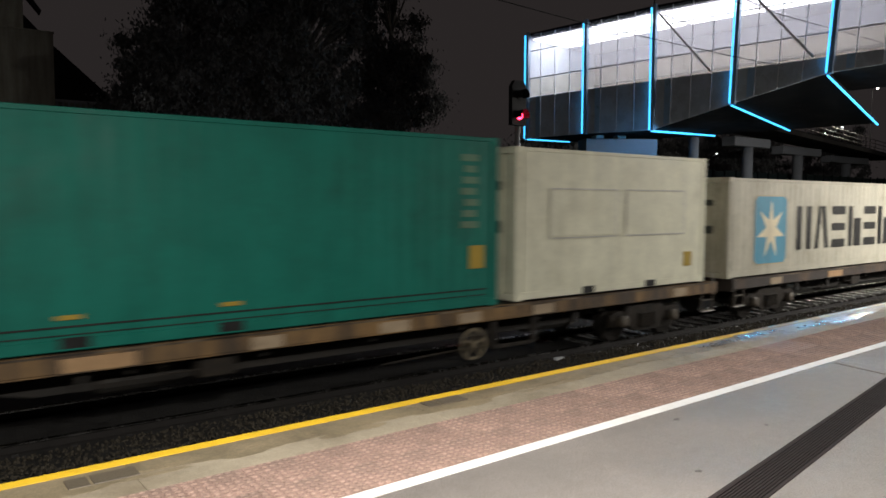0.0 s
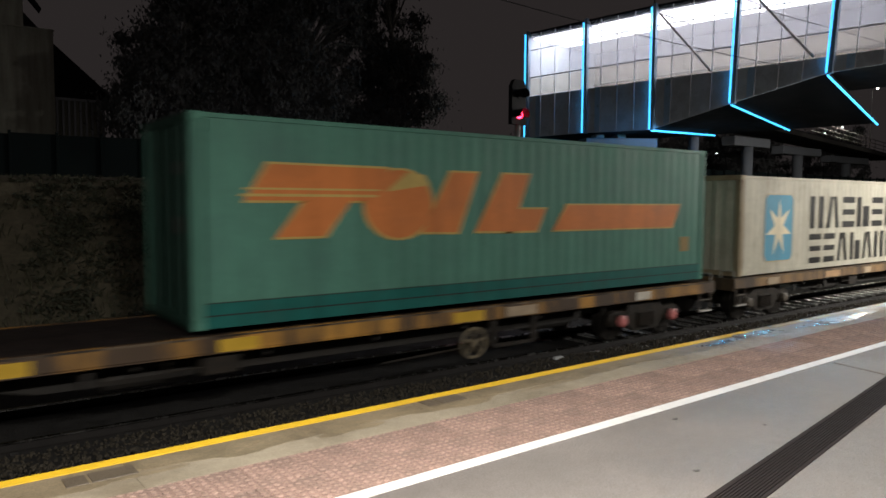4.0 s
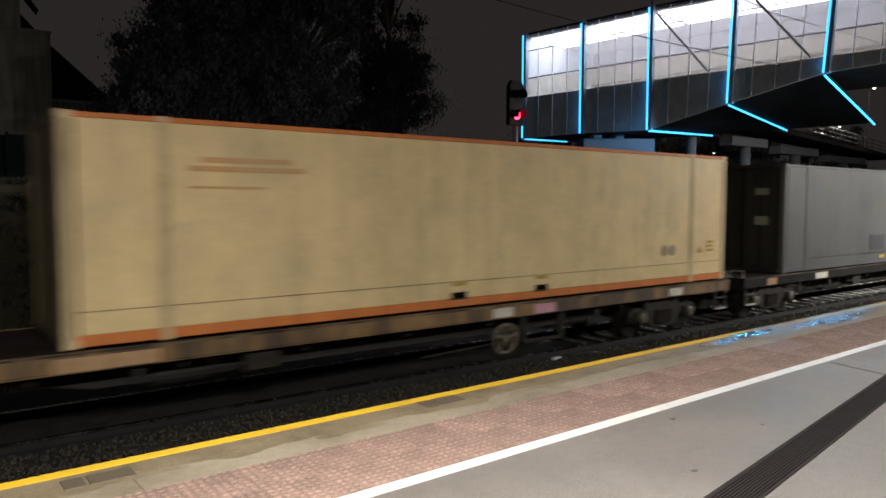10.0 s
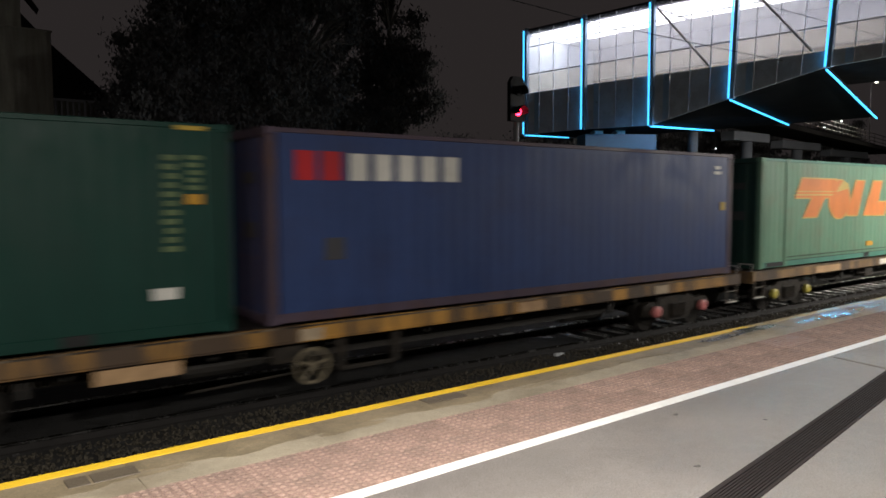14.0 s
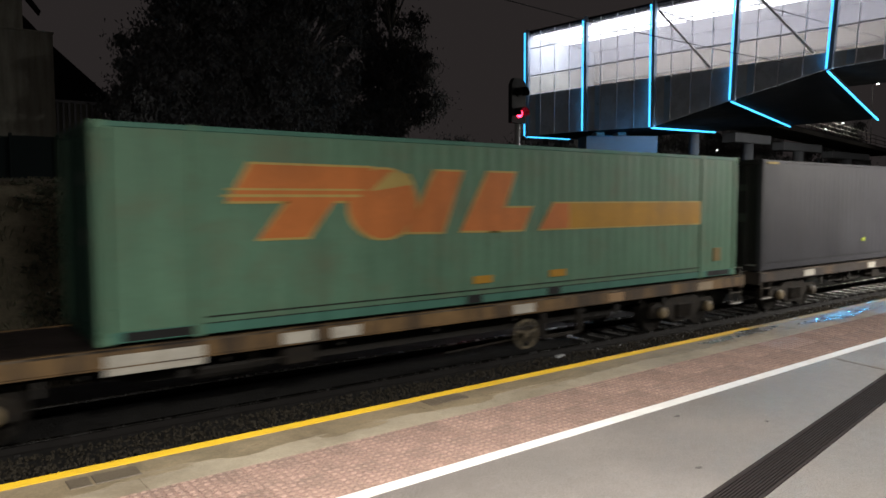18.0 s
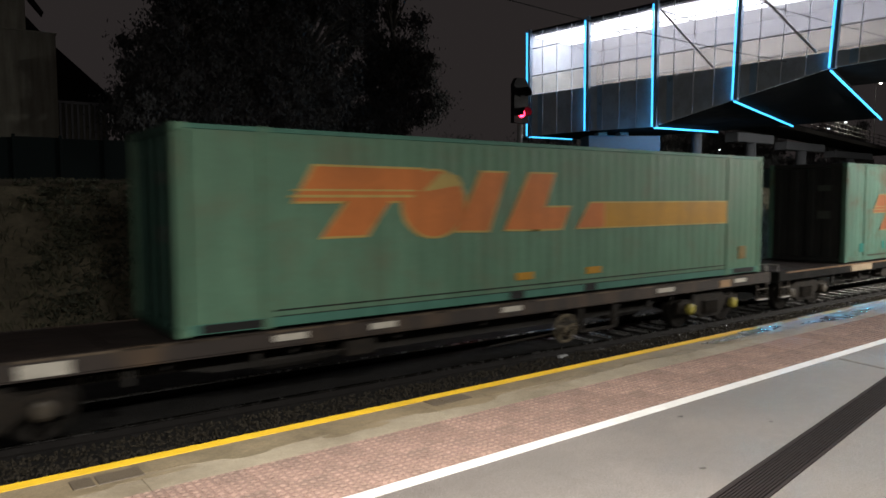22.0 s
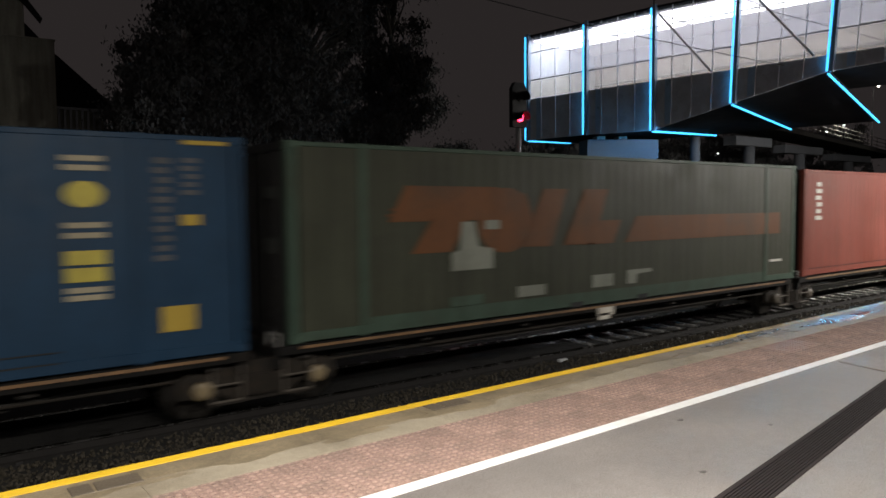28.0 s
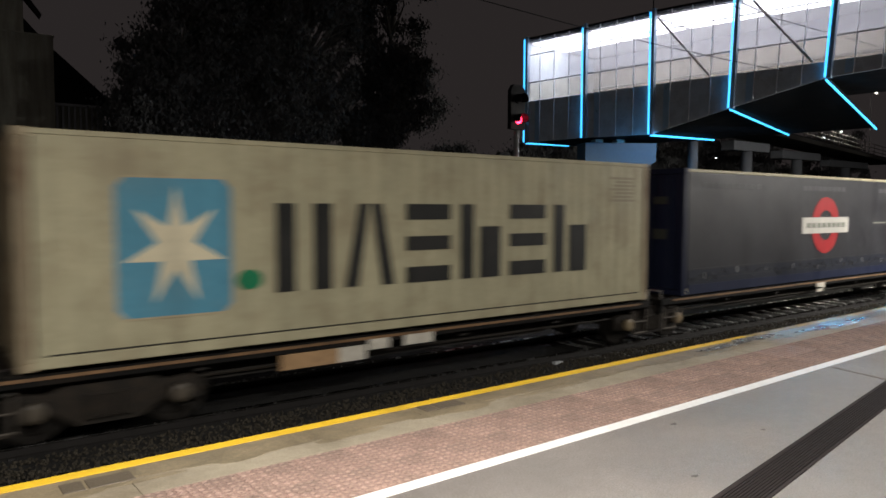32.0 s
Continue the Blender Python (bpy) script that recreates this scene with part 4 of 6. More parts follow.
def build_house():
    h = thing("apartment_building", "dim pale rendered building with sloping dark eaves", "building", m=pose(0, 42, 2.4))
    part("wall", Shape().box(-12, 4.9, 0.6, 10, -0.3, 11.8), M_HOUSE, h)
    part("wing", Shape().box(-12, 6.15, 0, 0.58, -0.3, 8.05), M_HOUSE, h)
    part("wing", Shape().box(4.92, 6.15, 0.6, 9, -0.3, 8.05), M_HOUSE, h)
    part("coping", Shape().box(-12, 6.2, -0.06, 0.62, 8.05, 8.12), M_HOUSE, h)
    part("roof", Shape().prism([(4.93, 8.13), (5.68, 8.13), (4.93, 8.95)], 0.64, 9.5), M_BLACK, h)
    part("roof", Shape().prism([(-12.4, 11.8), (4.3, 11.8), (4.3, 12.1), (-12.4, 12.1)], 0.2, 10.4), M_BLACK, h)
    part("eave", Shape().prism([(4.3, 10.6), (5.62, 8.98), (5.7, 9.2), (4.5, 10.85)], 0.3, 0.62), M_BLACK, h)
    for i in range(5):
        for j in range(2):
            w = part("window", Shape().box(-9.6 + 2.6 * i, -8.2 + 2.6 * i, -0.05, 0.02, 1.2 + 3.4 * j, 2.9 + 3.4 * j, 0.01), M_VOID, h)
            part("sill", Shape().box(-9.7 + 2.6 * i, -8.1 + 2.6 * i, -0.12, -0.002, 1.08 + 3.4 * j, 1.19 + 3.4 * j), M_CONC, w)
    g = thing("house", "dim house with a gabled roof and slatted balcony", "house", m=pose(8.2, 46, 2.4))
    part("wall", Shape().box(-4.4, 1.1, 0, 8, -0.3, 5.4), M_HOUSE, g)
    part("roof", Shape().prism([(-4.9, 5.2), (1.5, 5.2), (1.5, 5.4), (-1.5, 8.1), (-4.9, 5.4)], -0.4, 8.4), M_BLACK, g)
    for i in range(18):
        part("balcony_slat", Shape().box(-4.2 + 0.3 * i, -4.08 + 0.3 * i, -0.5, -0.4, 0.2, 5.0), M_GREYBAR, g)
    part("balcony_rail", Shape().box(-4.3, 1.1, -0.55, -0.38, 5.0, 5.15), M_GREYBAR, g)


build_house()


def build_far_signs():
    for x, y, z, w, m, lab in ((12.2, 32, 4.25, 0.26, M_SIGNRED, "tiny distant red illuminated sign"), (12.62, 32, 4.25, 0.20, M_SIGNWHITE, "tiny distant white illuminated sign"), (12.95, 32, 4.25, 0.06, M_SIGNWHITE, "tiny distant white illuminated sign")):
        sg = thing("lit_sign", lab, "sign", "distant signs", m=pose(x, y, z))
        part("panel", Shape().box(-w / 2, w / 2, 0, 0.1, -0.07, 0.07, 0.02), m, sg)
        part("stand", Shape().tube((0, 0.06, -0.1), (0, 0.06, 2.1 - z), 0.025, 6), M_BLACK, sg)


build_far_signs()


# ---- the freight train ----
def paint(name, colour, rough=0.55, streak=0.25, dirt=RUST, amount=0.25, vary=0.18, scale=1.3):
    return mat(name, colour, rough, 0.0, vary=vary, scale=scale, bump=0.08, bump_scale=25, streak=streak * 0.55, dirt=dirt, dirt_amount=amount, spec=0.2)


P_TEAL = paint("teal_paint", (0.124, 0.236, 0.156), dirt=(0.142, 0.155, 0.10), amount=0.6)
P_TEALDARK = paint("deep_teal_paint", (0.012, 0.115, 0.10), dirt=GRIME, amount=0.3)
P_SCF = paint("green_paint", (0.009, 0.168, 0.126), streak=0.2, dirt=(0.01, 0.07, 0.05), amount=0.4)
P_OLDTEAL = paint("faded_teal_paint", (0.085, 0.17, 0.125), streak=0.4, dirt=(0.090, 0.066, 0.038), amount=0.85)
P_GRIMY = paint("grimy_olive_paint", (0.048, 0.051, 0.034), streak=0.35, dirt=(0.03, 0.03, 0.022), amount=0.5)
P_CREAM = paint("cream_paint", (0.73, 0.56, 0.295), streak=0.18, dirt=(0.42, 0.35, 0.22), amount=0.4)
P_IVORY = paint("ivory_paint", (0.80, 0.78, 0.61), streak=0.15, dirt=(0.45, 0.42, 0.30), amount=0.35)
P_GREIGE = paint("pale_grey_paint", (0.50, 0.475, 0.385), streak=0.22, dirt=(0.27, 0.235, 0.165), amount=0.45)
P_GREIGE2 = paint("weathered_beige_paint", (0.47, 0.43, 0.285), streak=0.25, dirt=(0.24, 0.185, 0.115), amount=0.5)
P_BROWN = paint("orange_brown_paint", (0.268, 0.104, 0.045), streak=0.2, dirt=(0.13, 0.05, 0.028), amount=0.4)
P_GREY = paint("mid_grey_paint", (0.084, 0.086, 0.088), streak=0.2, dirt=(0.10, 0.095, 0.08), amount=0.5)
P_BLUE = paint("navy_blue_paint", (0.027, 0.048, 0.135), streak=0.2, dirt=(0.03, 0.035, 0.08), amount=0.4)
P_DKGREEN = paint("bottle_green_paint", (0.005, 0.034, 0.025), streak=0.2, dirt=(0.008, 0.03, 0.02), amount=0.4)
P_DKGREY = paint("charcoal_paint", (0.052, 0.051, 0.058), streak=0.15, dirt=(0.04, 0.038, 0.038), amount=0.3)
P_RED = paint("maroon_paint", (0.100, 0.030, 0.022), streak=0.2, dirt=(0.06, 0.02, 0.015), amount=0.4)
P_REDORANGE = paint("brick_red_paint", (0.21, 0.056, 0.04), streak=0.25, dirt=(0.14, 0.045, 0.03), amount=0.4)
P_STEELBLUE = paint("steel_blue_paint", (0.013, 0.038, 0.075), streak=0.2, dirt=(0.012, 0.024, 0.042), amount=0.4)
P_CURTAIN = paint("charcoal_curtain", (0.028, 0.0285, 0.034), rough=0.5, streak=0.3, dirt=(0.03, 0.028, 0.03), amount=0.3)
P_COBALT = paint("dark_cobalt_paint", (0.010, 0.015, 0.042), dirt=(0.015, 0.018, 0.04), amount=0.4)
C_ORANGE = paint("orange_marking", (0.60, 0.195, 0.055), dirt=(0.33, 0.13, 0.05), amount=0.4)
C_ORANGEOLD = paint("faded_orange_marking", (0.27, 0.09, 0.032), dirt=(0.12, 0.065, 0.04), amount=0.5)
C_AMBER = paint("amber_marking", (0.50, 0.26, 0.03), dirt=(0.35, 0.2, 0.05), amount=0.3)
C_PALE = paint("pale_yellow_marking", (0.52, 0.38, 0.12), dirt=(0.35, 0.27, 0.1), amount=0.3)
C_WHITE = paint("white_marking", (0.62, 0.60, 0.55), dirt=(0.4, 0.38, 0.33), amount=0.3)
C_DARK = paint("charcoal_marking", (0.024, 0.024, 0.023), dirt=(0.06, 0.055, 0.05), amount=0.3)
C_SKY = paint("sky_blue_marking", (0.10, 0.30, 0.42), dirt=(0.14, 0.26, 0.31), amount=0.4)
C_RED = paint("red_marking", (0.42, 0.02, 0.025), dirt=(0.25, 0.03, 0.03), amount=0.3)
C_DULLRED = paint("dull_red_patch", (0.15, 0.014, 0.018), dirt=(0.10, 0.02, 0.02), amount=0.4)
C_KHAKI = paint("khaki_marking", (0.50, 0.42, 0.28), dirt=(0.34, 0.27, 0.17), amount=0.4)
C_MUSTARD = paint("mustard_marking", (0.46, 0.38, 0.07), dirt=(0.3, 0.25, 0.07), amount=0.3)
C_YELLOW = paint("yellow_marking", (0.42, 0.29, 0.05), dirt=(0.4, 0.28, 0.05), amount=0.3)
C_LIME = paint("lime_yellow_marking", (0.42, 0.50, 0.06), dirt=(0.3, 0.35, 0.06), amount=0.3)
C_GREYPATCH = paint("grey_patch", (0.23, 0.24, 0.20), dirt=(0.15, 0.15, 0.12), amount=0.4)
C_TEALPATCH = paint("fresh_teal_patch", (0.02, 0.17, 0.14), dirt=(0.04, 0.14, 0.11), amount=0.3)
# Rear door paints are darkened: the shade on the ends is in the colour
P_STAINED = paint("shaded_rust_stained_door_paint", (0.185, 0.145, 0.092), dirt=(0.13, 0.08, 0.042), amount=0.8)
P_DOOR = paint("dark_shaded_door_paint", (0.022, 0.021, 0.021), dirt=(0.04, 0.036, 0.03), amount=0.4)
C_FADED = paint("pale_orange_marking", (0.58, 0.33, 0.15), dirt=(0.55, 0.40, 0.22), amount=0.5)
C_STAR = paint("cream_star_marking", (0.74, 0.66, 0.47), dirt=(0.55, 0.5, 0.36), amount=0.3)
C_DIMLIME = paint("dim_lime_marking", (0.11, 0.15, 0.07), dirt=(0.05, 0.09, 0.05), amount=0.4)
# Green door paint, shade of the rear end included
P_DKDOOR = paint("shaded_green_door_paint", (0.020, 0.052, 0.040), dirt=(0.02, 0.036, 0.028), amount=0.5)
P_TEALBLUE = paint("blue_teal_paint", (0.082, 0.215, 0.162), dirt=(0.065, 0.15, 0.125), amount=0.6)
P_RUSTBEIGE = paint("rusty_beige_trim", (0.36, 0.29, 0.19), dirt=(0.12, 0.055, 0.025), amount=0.8)
P_DIRTYCREAM = paint("dirty_cream_trim", (0.56, 0.44, 0.25), dirt=(0.27, 0.18, 0.09), amount=0.7)
C_PINKISH = paint("pinkish_grey_marking", (0.26, 0.16, 0.14), dirt=(0.2, 0.09, 0.07), amount=0.4)
P_NAVYBLACK = paint("blue_black_curtain", (0.014, 0.017, 0.028), dirt=(0.03, 0.032, 0.04), amount=0.5)
C_GRIMEORANGE = paint("grimed_orange_marking", (0.145, 0.060, 0.024), dirt=(0.075, 0.05, 0.032), amount=0.7)
P_TEALGRIME = paint("grimed_teal_paint", (0.055, 0.085, 0.062), dirt=(0.04, 0.042, 0.03), amount=0.6)
C_SCUFF = paint("grey_scuff", (0.33, 0.29, 0.20), dirt=(0.25, 0.21, 0.14), amount=0.5)
C_PALEOLD = paint("dull_yellow_marking", (0.26, 0.185, 0.075), dirt=(0.14, 0.11, 0.06), amount=0.5)
# Brown door paint, darkened for the shaded rear end
P_BROWNDOOR = paint("shaded_brown_door_paint", (0.062, 0.026, 0.016), dirt=(0.04, 0.02, 0.013), amount=0.5)
C_DIMPLATE = paint("dim_printed_plate", (0.055, 0.058, 0.052), dirt=(0.04, 0.04, 0.035), amount=0.5)
C_STRAP = paint("grey_strap", (0.085, 0.086, 0.092), dirt=(0.05, 0.05, 0.05), amount=0.5)
C_GREEN = paint("green_marking", (0.02, 0.22, 0.10), dirt=(0.1, 0.2, 0.12), amount=0.3)
M_TIMBER = mat("wet_dark_deck", (0.018, 0.013, 0.012), 0.5, spec=0.3, vary=0.4, scale=3, bump=0.4, dirt=(0.045, 0.03, 0.024), dirt_amount=0.4)
M_UNDER = mat("grimy_underframe", (0.017, 0.0145, 0.012), 0.75, 0.1, vary=0.5, scale=4, dirt=(0.036, 0.026, 0.017), dirt_amount=0.5)
M_BOGIE = mat("brake_dust_steel", (0.020, 0.0165, 0.013), 0.8, 0.0, vary=0.6, scale=6, bump=0.4, spec=0.25, dirt=(0.046, 0.033, 0.022), dirt_amount=0.7)
M_WHEEL = mat("wheel_steel", (0.05, 0.045, 0.04), 0.4, 0.8, vary=0.4, scale=7)
S_RUST = mat("tan_rusty_sill", (0.23, 0.135, 0.052), 0.65, vary=0.45, scale=1.4, bump=0.2, dirt=(0.04, 0.028, 0.02), dirt_amount=0.9, stretch=0.15, dirt_from=0.42, dirt_to=0.56)
S_YELLOW = mat("worn_yellow_sill", (0.42, 0.21, 0.036), 0.6, vary=0.35, scale=1.2, bump=0.2, dirt=(0.06, 0.036, 0.02), dirt_amount=1.0, stretch=0.15, dirt_from=0.40, dirt_to=0.53)
S_DARK = mat("dark_brown_sill", (0.040, 0.030, 0.025), 0.65, vary=0.4, scale=1.6, bump=0.2, dirt=(0.13, 0.08, 0.042), dirt_amount=0.7, stretch=0.15)
S_BLACK = mat("black_sill", (0.006, 0.0055, 0.005), 0.8, spec=0.2, vary=0.4, scale=1.6, bump=0.2, dirt=(0.035, 0.024, 0.016), dirt_amount=0.35)
S_WORN = mat("worn_deck_edge", (0.20, 0.15, 0.10), 0.45, 0.2, vary=0.5, scale=1.5, dirt=(0.03, 0.022, 0.016), dirt_amount=1.0, stretch=0.1, dirt_from=0.42, dirt_to=0.55)
M_TREAD = mat("bare_tread_steel", (0.50, 0.48, 0.45), 0.4, 0.4, vary=0.3, scale=8)
S_EDGE = mat("orange_rust_edge", (0.23, 0.125, 0.055), 0.6, vary=0.5, scale=2.5, dirt=(0.05, 0.035, 0.025), dirt_amount=0.9)
K_PINK = mat("pink_axle_cap", (0.55, 0.17, 0.16), 0.5, vary=0.3, scale=9)
K_YELLOW = mat("yellow_axle_cap", (0.42, 0.36, 0.06), 0.5, vary=0.4, scale=9)
K_DULL = mat("dull_axle_cap", (0.075, 0.06, 0.042), 0.6, vary=0.4, scale=9)
K_TAN = mat("tan_axle_cap", (0.22, 0.165, 0.09), 0.55, vary=0.4, scale=9)

W2 = 1.22
RAIL_TOP = -1.28
LINE_Y = 11.22
SPEED = ((0, 9.986), (8, 10.068), (16, 10.136), (24, 10.19), (32, 10.164))


def travel(t):
    """How far the train has run by t seconds."""
    run = 0.0
    for (t0, v0), (t1, v1) in zip(SPEED, SPEED[1:]):
        if t <= t0:
            break
        e = min(t, t1)
        ve = v0 + (v1 - v0) * (e - t0) / (t1 - t0)
        run += (e - t0) * (v0 + ve) / 2
    return run


def corrugated(x0, x1, z0, z1, y, depth, pitch=0.28):
    """A pressed steel sheet with upright ribs between x0 and x1; y is its outer face, depth goes to +y."""
    s = Shape()
    if depth <= 0:
        return s.box(x0, x1, y, y + 0.03, z0, z1)
    n = max(1, round((x1 - x0) / pitch))
    p = (x1 - x0) / n
    pts = []
    for i in range(n):
        a = x0 + i * p
        pts += [(a, 0), (a + 0.34 * p, 0), (a + 0.5 * p, depth), (a + 0.84 * p, depth)]
    pts.append((x1, 0))
    m = len(pts)
    s.add([(x, y + d, z) for x, d in pts for z in (z0, z1)], [[2 * i, 2 * i + 2, 2 * i + 3, 2 * i + 1] for i in range(m - 1)])
    s.add([(x, y + d + 0.012, z) for x, d in pts for z in (z0, z1)], [[2 * i, 2 * i + 1, 2 * i + 3, 2 * i + 2] for i in range(m - 1)])
    return s


class Box:
    """A freight container: the thing and the measures that its markings need."""

    def __init__(self, name, label, category, front, rear, base, top, body, trim=None, rail=None, ribs=0.036, end="door", door=None, posts=(), plate=None, group="freight containers on the train"):
        self.x0, self.base, self.L, self.H = (front + rear) / 2, base, front - rear, top - base
        self.front, self.rear = front, rear
        L2, H = self.L / 2, self.H
        trim, rail = trim or body, rail or trim or body
        self.ob = thing(name, label, category, group, m=pose(self.x0, LINE_Y, base))
        ob = self.ob
        cast = Shape().box(-0.089, 0.089, -0.081, 0.081, -0.06, 0.06, 0.012)
        cast = cast.mesh("corner_casting", trim)
        post = Shape().box(-0.075, 0.075, -0.075, 0.075, 0.11, H - 0.11, 0.012).mesh("corner_post", trim)
        for sx in (-1, 1):
            for sy in (-1, 1):
                part("corner_post", post, None, ob, m=pose(sx * (L2 - 0.077), sy * (W2 - 0.077), 0))
                for z in (0.06, H - 0.06):
                    part("corner_casting", cast, None, ob, m=pose(sx * (L2 - 0.089), sy * (W2 - 0.081), z))
        inner = L2 - 0.155
        for sy in (-1, 1):
            y0, y1 = sorted((sy * W2, sy * (W2 - 0.06)))
            part("top_rail", Shape().box(-inner, inner, y0, y1, H - 0.085, H - 0.012, 0.008), rail, ob)
            part("bottom_rail", Shape().box(-inner, inner, y0, y1, 0.02, 0.17, 0.01), rail, ob)
        zt, zb = H - 0.088, 0.172
        cuts = [-inner] + [x - L2 for x in posts] + [inner]
        for a, b in zip(cuts, cuts[1:]):
            part("side_panel", corrugated(a + 0.03, b - 0.03, zb, zt, -W2 + 0.006, ribs), body, ob)
        for x in cuts[1:-1]:
            part("side_post", Shape().box(x - 0.07, x + 0.07, -W2 - 0.012, -W2 + 0.06, 0.0, H, 0.01), trim, ob)
        far = corrugated(-inner, inner, zb, zt, -W2 + 0.006, ribs)
        part("side_panel", far, body, ob, m=pose(0, 0, 0, 0, 0, 180))
        part("roof", Shape().box(-L2 + 0.02, L2 - 0.02, -W2 + 0.03, W2 - 0.03, H - 0.045, H - 0.014), body, ob)
        part("floor", Shape().box(-L2 + 0.02, L2 - 0.02, -W2 + 0.06, W2 - 0.06, 0.03, 0.12), M_UNDER, ob)
        # ends: the rear one faces the camera
        for sx in (-1, 1):
            rot = pose(sx * (L2 - 0.0), 0, 0, 0, 0, 90 * sx)
            # Rear beam, header and doors take the door paint with the shade in it
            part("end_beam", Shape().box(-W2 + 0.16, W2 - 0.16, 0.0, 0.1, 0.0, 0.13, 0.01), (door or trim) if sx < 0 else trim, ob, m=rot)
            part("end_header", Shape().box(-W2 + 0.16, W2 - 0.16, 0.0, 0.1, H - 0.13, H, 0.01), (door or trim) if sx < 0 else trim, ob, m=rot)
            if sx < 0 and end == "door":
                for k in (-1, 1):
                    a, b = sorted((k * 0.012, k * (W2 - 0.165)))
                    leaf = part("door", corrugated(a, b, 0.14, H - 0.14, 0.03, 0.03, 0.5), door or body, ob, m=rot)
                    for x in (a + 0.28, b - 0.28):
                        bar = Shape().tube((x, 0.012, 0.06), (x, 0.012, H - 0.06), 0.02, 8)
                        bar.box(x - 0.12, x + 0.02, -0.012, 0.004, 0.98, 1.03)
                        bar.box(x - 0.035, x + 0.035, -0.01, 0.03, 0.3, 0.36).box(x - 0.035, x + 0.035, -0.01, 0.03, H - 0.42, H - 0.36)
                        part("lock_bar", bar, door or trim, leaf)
                for za, zb2 in ((0.72, 0.78), (0.44, 0.52)):
                    part("marking_plate", Shape().box(0.35, 0.8, 0.006, 0.012, H * za, H * zb2), plate or C_DIMPLATE, ob, "printed plate on the door", m=rot)
            else:
                part("end_panel", corrugated(-W2 + 0.16, W2 - 0.16, 0.13, H - 0.13, 0.02, max(ribs, 0.03), 0.31), body, ob, m=rot)

    def mark(self, name, polys, material, label="", lift=0.006):
        """Painted shapes on the near side; x from the rear end, z above the platform."""
        for group in ([[p] for p in polys] if len(polys) <= 24 else [polys]):
            s = Shape()
            for poly in group:
                s.sheet([(x - self.L / 2, z - self.base) for x, z in poly], -W2 - lift)
            part(name, s, material, self.ob, label)

    def lump(self, name, x0, x1, z0, z1, material, label="", proud=0.012):
        s = Shape().box(x0 - self.L / 2, x1 - self.L / 2, -W2 - proud, -W2 + 0.03, z0 - self.base, z1 - self.base, 0.003)
        return part(name, s, material, self.ob, label)


def rect(x0, x1, z0, z1):
    return [(x0, z0), (x1, z0), (x1, z1), (x0, z1)]


def disc(cx, cz, rx, rz, n=28):
    return [(cx + rx * math.cos(2 * math.pi * i / n), cz + rz * math.sin(2 * math.pi * i / n)) for i in range(n)]


def grown(poly, d):
    cx, cz = sum(p[0] for p in poly) / len(poly), sum(p[1] for p in poly) / len(poly)
    return [(x + math.copysign(d, x - cx), z + math.copysign(d, z - cz)) for x, z in poly]


def slanted_device(c, shift, drop, fill, edge, stripe_end, amber, lean_end=False, k=1.0):
    """The haulier's device as plain slanted blocks: a long wing bar, an oval and raked blocks, then a stripe."""
    X = lambda x: shift + (x - 1.54) * k
    Z = lambda z: z - drop
    P = lambda *pts: [(X(x), Z(z)) for x, z in pts]
    wing = P((1.74, 1.80), (2.10, 2.34), (4.15, 2.33), (3.86, 1.80))
    stem = P((2.2, 1.25), (3.0, 1.25), (3.48, 1.82), (2.70, 1.82))
    oval = disc(X(4.36), Z(1.75), 0.66 * k, 0.57)
    block1 = P((4.82, 1.27), (5.58, 1.25), (6.02, 2.31), (5.42, 2.31))
    block2 = P((5.98, 1.26), (6.82, 1.24), (7.28, 2.31), (6.62, 2.31))
    foot = P((6.70, 1.24), (7.48, 1.24), (7.72, 1.66), (6.95, 1.66))
    polys = [wing, stem, oval, block1, block2, foot]
    c.mark("emblem_edge", [grown(p, 0.035) for p in polys], edge, "pale yellow outline of the emblem", 0.006)
    c.mark("emblem", polys, fill, "orange slanted emblem blocks", 0.010)
    c.mark("emblem_line", [P((1.66, 1.86), (1.70, 1.90), (3.95, 1.90), (3.92, 1.86)), P((1.72, 1.96), (1.75, 1.99), (4.0, 1.99), (3.98, 1.96))], edge, "thin pale lines", 0.014)
    c.mark("emblem_glint", [P((4.1, 1.95), (4.5, 2.28), (4.86, 2.25), (4.98, 2.08), (4.55, 2.02))], edge, "pale highlight", 0.014)
    z0, z1 = Z(1.24), Z(1.74)
    xs, xm = X(7.92), X(8.75)
    tail = stripe_end - (0.28 if lean_end else 0)
    whole = [(xs, z0), (tail, z0), (stripe_end, z1), (xs + 0.4, z1)]
    c.mark("stripe_edge", [grown(whole, 0.03)], edge, "pale yellow stripe outline", 0.006)
    if amber:
        c.mark("stripe", [[(xs, z0), (xm, z0), (xm, z1), (xs + 0.4, z1)]], fill, "orange stripe end", 0.010)
        c.mark("stripe", [rect(xm + 0.02, stripe_end, z0, z1)], amber, "amber stripe", 0.010)
    else:
        c.mark("stripe", [whole], fill, "orange stripe", 0.010)


def pockets(c, a, b, z):
    # Black plates, not holes; the pockets' shade is painted
    for x in (a, b):
        c.lump("fork_pocket", x - 0.18, x + 0.18, z - 0.07, z + 0.07, M_VOID, "fork pocket drawn as a flat black plate", 0.004)


def codes(c, x0, x1, z0, z1, material, rows=6, label="small printed code lines"):
    h = (z1 - z0) / rows
    polys = []
    for i in range(rows):
        polys.append(rect(x0 + (0.1 * (i % 3)) * (x1 - x0), x1 - (0.12 * (i % 2)) * (x1 - x0), z0 + i * h + 0.2 * h, z0 + i * h + 0.8 * h))
    c.mark("code", polys, material, label)


